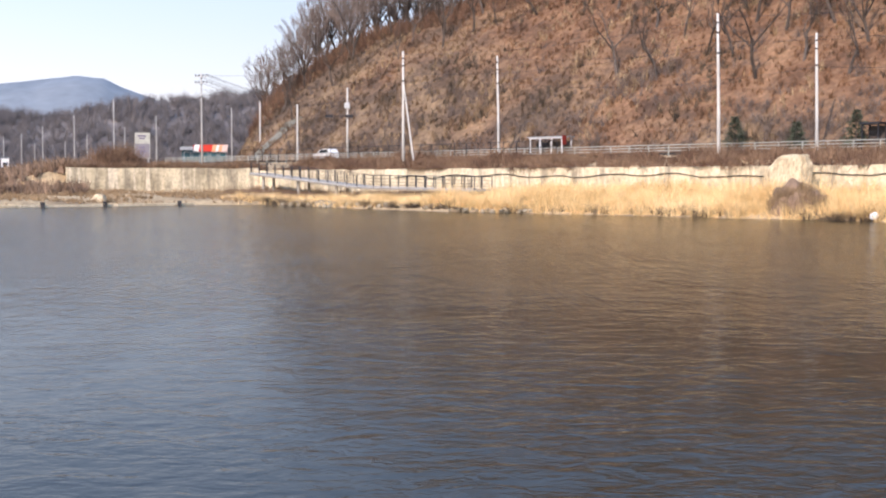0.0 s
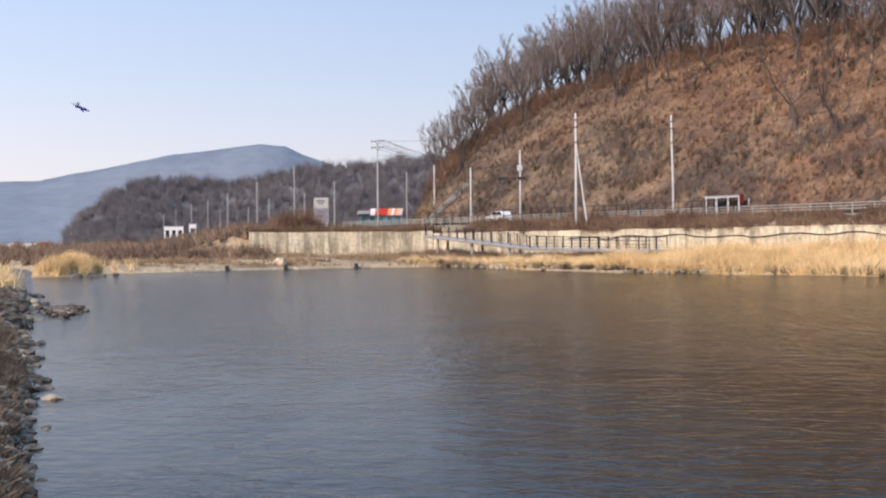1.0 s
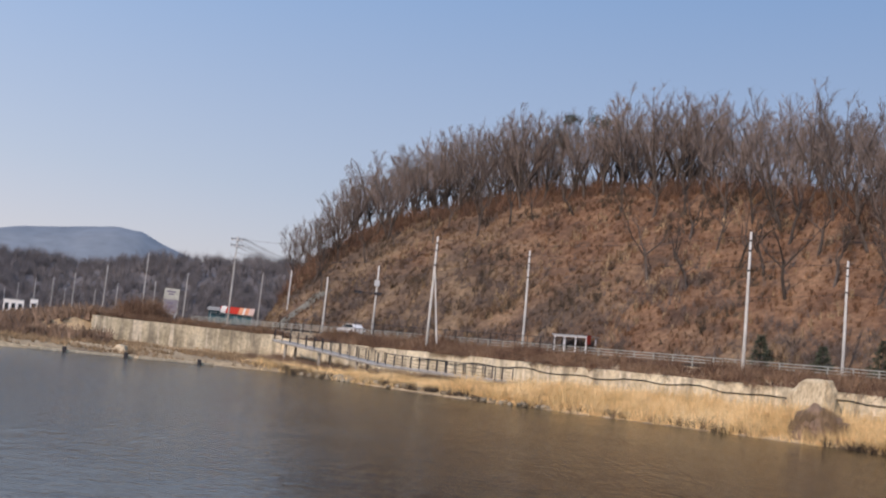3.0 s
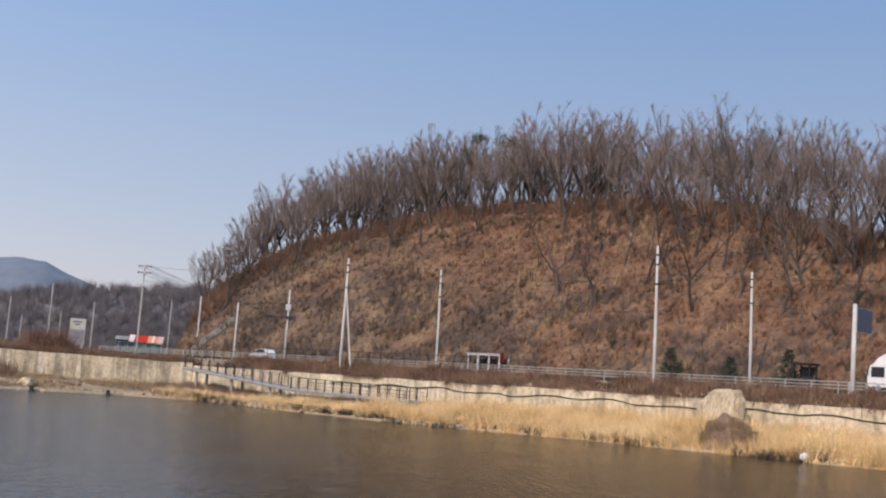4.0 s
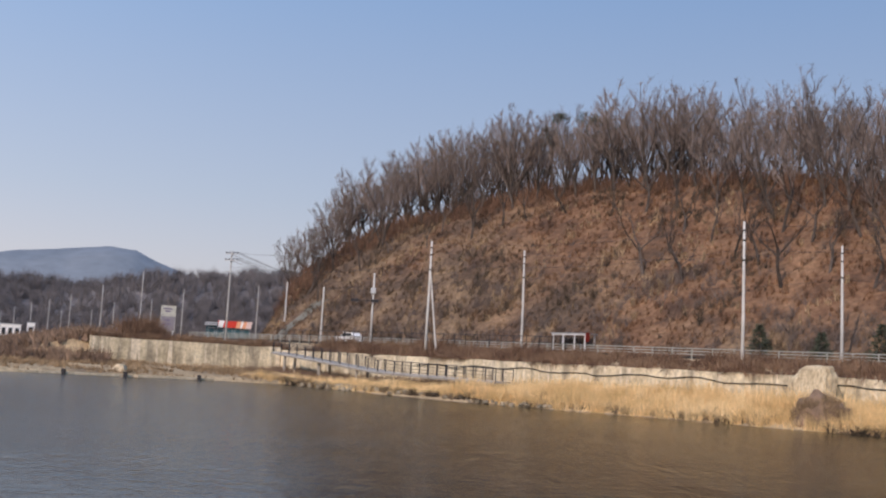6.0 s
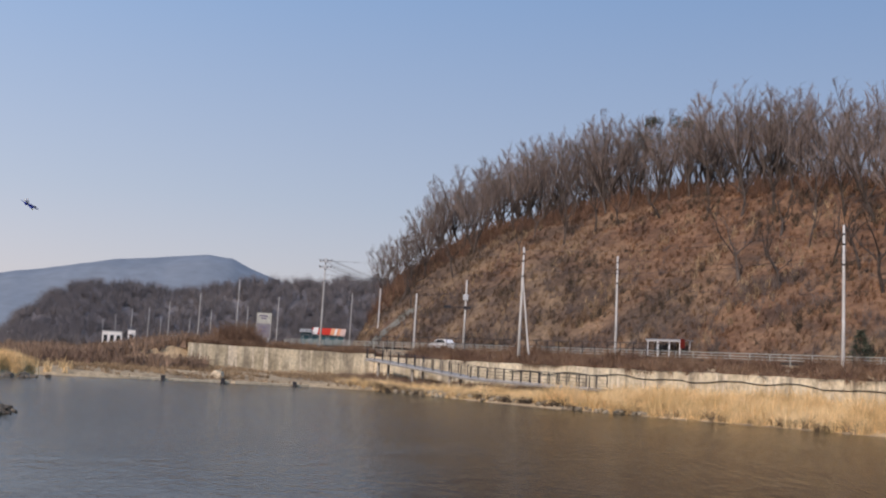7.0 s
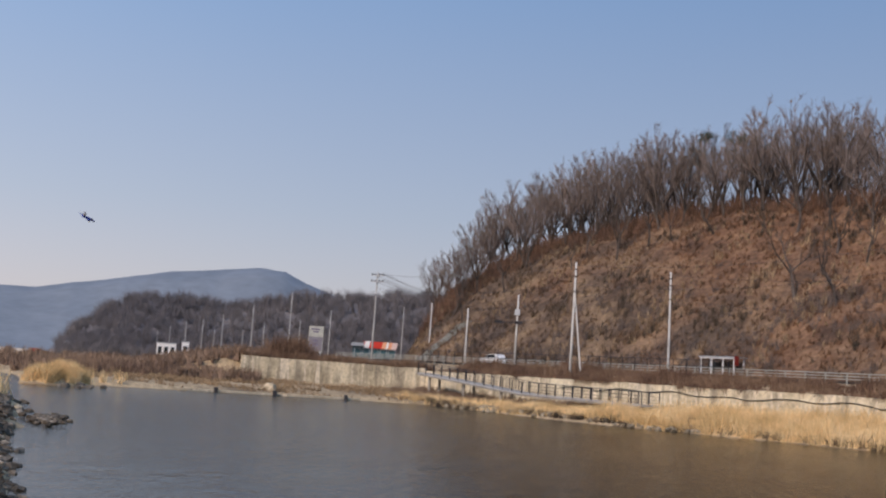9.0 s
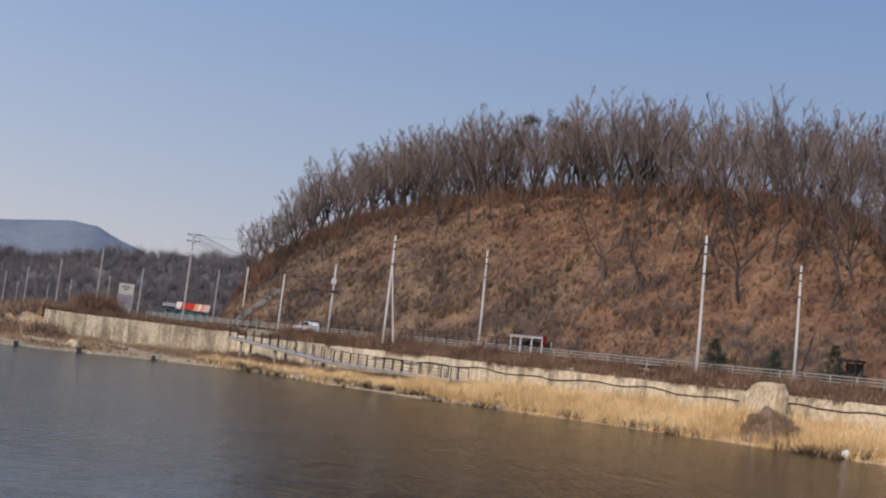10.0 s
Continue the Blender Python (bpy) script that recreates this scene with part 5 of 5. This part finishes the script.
def house(az, d, z, w, dep, h, mat, label, turned=0.0, storeys=1, roof=None, nwin=4):
    t = thing("house", Matrix.Translation(polar(az, d, z)) @ pose(0, 0, 0, 0, 0, turned - az), label, "house", "distant houses")
    part("wall", boxed((-w / 2, 0, -2), (w / 2, dep, h)), mat, t)
    if roof:
        b = Build()
        b.prism([(-w / 2 - 0.4, h), (w / 2 + 0.4, h), (w / 2 - 0.3, h + 1.0), (-w / 2 + 0.3, h + 1.0)], -0.4, dep + 0.4)
        part("roof", b, roof, t)
    else:
        part("roof", boxed((-w / 2 - 0.15, -0.15, h), (w / 2 + 0.15, dep + 0.15, h + 0.25)), M_STEEL, t)
    sh = h / storeys
    for j in range(storeys):
        for k in range(nwin):
            x = -w / 2 + w * (k + 0.5) / nwin
            ww = w / nwin * 0.32
            win = part("window", boxed((x - ww, -0.08, j * sh + sh * 0.3), (x + ww, -0.01, j * sh + sh * 0.82)), M_STEEL, t)
            part("pane", boxed((x - ww * 0.85, -0.12, j * sh + sh * 0.36), (x + ww * 0.85, -0.085, j * sh + sh * 0.77)), M_GLASS, win)


house(-21.6, 380, 3.2, 5.7, 6, 4.8, M_WHITE, "white flat-roofed house beyond the river flats", nwin=3)
house(-20.75, 384, 3.2, 2.2, 6, 5.6, M_WHITE, "narrow white house beyond the river flats", nwin=1)
house(-20.1, 372, 3.2, 4.2, 6, 3.1, M_WHITE, "low white shed with dark windows", nwin=4)
house(-19.35, 366, 3.2, 2.2, 5, 3.4, M_RED, "small red-walled shed beside white houses", nwin=1)
house(-18.8, 360, 3.3, 3.0, 5, 4.3, M_CONC, "pale concrete house beyond the embankment", nwin=2)
house(-17.0, 300, 4.4, 1.1, 3, 3.0, M_BLUE, "small blue kiosk beyond the embankment", nwin=1)
house(-16.6, 296, 4.4, 2.6, 3, 2.6, plain("green_panel", (0.03, 0.13, 0.07), 0.5), "dark green shed beyond the embankment", nwin=1)
house(-26.0, 500, 2.0, 2.2, 6, 5.5, M_WHITE, "white narrow tower house at the edge of the wood", storeys=2, nwin=1)
house(-27.3, 420, 0.8, 3.6, 5, 2.0, M_WHITE, "low pale house with a red roof on the flats", roof=plain("roof_red", (0.30, 0.08, 0.06), 0.7), nwin=2)
house(-25.2, 430, 0.6, 7.0, 5, 2.4, M_CONC, "low pale shed on the river flats", nwin=3)

b = Build()
b.box((-60, -3, 2.2), (50, 3, 3.6), Matrix.Translation(polar(-32, 520)))
bridge = tagged(part("bridge", b, M_CONC), "low grey concrete bridge across the river far upstream", "bridge", kind="structure")
for k in range(8):
    b = Build()
    b.box((-55 + 15 * k - 0.7, -2, -1), (-55 + 15 * k + 0.7, 2, 2.2), Matrix.Translation(polar(-32, 520)))
    part("pier", b, M_CONC, bridge)

# ---------------------------------------------------------------- woods on the distant hill


def hazed_wood():
    rng = random.Random(31)
    bd = Build()
    for k in range(2300):
        az = rng.uniform(-26.4, -7)
        top = el_h(560, float(np.interp(az, [p[0] for p in WOOD], [p[1] for p in WOOD])))
        off = rng.uniform(-105, 8)
        kk = float(np.interp(off, [-110, -60, -22, 0, 66], [0, 0.45, 0.85, 1, 0.5]))
        q = polar(az, 560 + off, top * kk - 1.5)
        h = rng.uniform(5, 9.5) * (1 + 0.3 * noise.noise(Vector((az * 1.3, off * 0.05, 4))))
        for j in range(32):
            a = rng.uniform(0, 6.283)
            w = rng.random() ** 0.6
            foot = q + Vector((0, 0, h * rng.uniform(0.0, 0.45)))
            tip = q + Vector((math.cos(a) * w * h * 0.48, math.sin(a) * w * h * 0.48, h * rng.uniform(0.75, 1.0) * (1 - 0.3 * w * w)))
            bd.spike(foot, tip, rng.uniform(0.05, 0.13), rng)
    tagged(part("far_woods", bd, M_HAZED_WOOD), "leafless brown woods on the distant hill, greyed for haze", "woods", kind="stuff")


hazed_wood()

# ---------------------------------------------------------------- model aeroplane in the air


def model_jet():
    m = Matrix.Translation(polar(-25.6, 75, EYE[2] + 75 * math.tan(radians(6.15)))) @ pose(0, 0, 0, 38, 12, 70)
    t = thing("model_jet", m, "blue and white model jet aeroplane flying over the river", "model aeroplane")
    mb, mw = plain("blue_foam", (0.03, 0.05, 0.30), 0.4), M_WHITE
    b = Build()
    b.tube([(0.62, 0, 0), (0.5, 0, 0.01), (0.25, 0, 0.02), (-0.1, 0, 0.02), (-0.5, 0, 0.01)], [0.012, 0.035, 0.065, 0.08, 0.055], 10, True)
    part("fuselage", b, mb, t, smooth=True)
    b = Build()
    b.tube([(0.36, 0, 0.06), (0.26, 0, 0.085), (0.12, 0, 0.07)], [0.012, 0.04, 0.012], 8, True)
    part("canopy", b, M_GLASS, t, smooth=True)
    for sg in (-1, 1):
        for nm, pts, z0, mat in (("wing", ((0.1, 0.06), (-0.12, 0.42), (-0.26, 0.42), (-0.28, 0.06)), 0.0, mb), ("tailplane", ((-0.4, 0.05), (-0.55, 0.26), (-0.65, 0.26), (-0.6, 0.05)), 0.0, mb),
                                 ("wing_tip", ((-0.11, 0.421), (-0.12, 0.47), (-0.27, 0.47), (-0.265, 0.421)), 0.0, M_YELLOW)):
            b = Build()
            n = len(pts)
            for z in (-0.008, 0.008):
                b.v += [Vector((x, y * sg, z0 + z)) for x, y in pts]
            b.f += [tuple(range(n)), tuple(range(2 * n - 1, n - 1, -1))] + [(k, (k + 1) % n, n + (k + 1) % n, n + k) for k in range(n)]
            part(nm, b, mat, t)
        b = Build()
        b.prism([(-0.3, 0.06), (-0.45, 0.28), (-0.55, 0.28), (-0.5, 0.06)], 0.055 * sg, 0.065 * sg)
        part("tail_fin", b, mw, t)


model_jet()
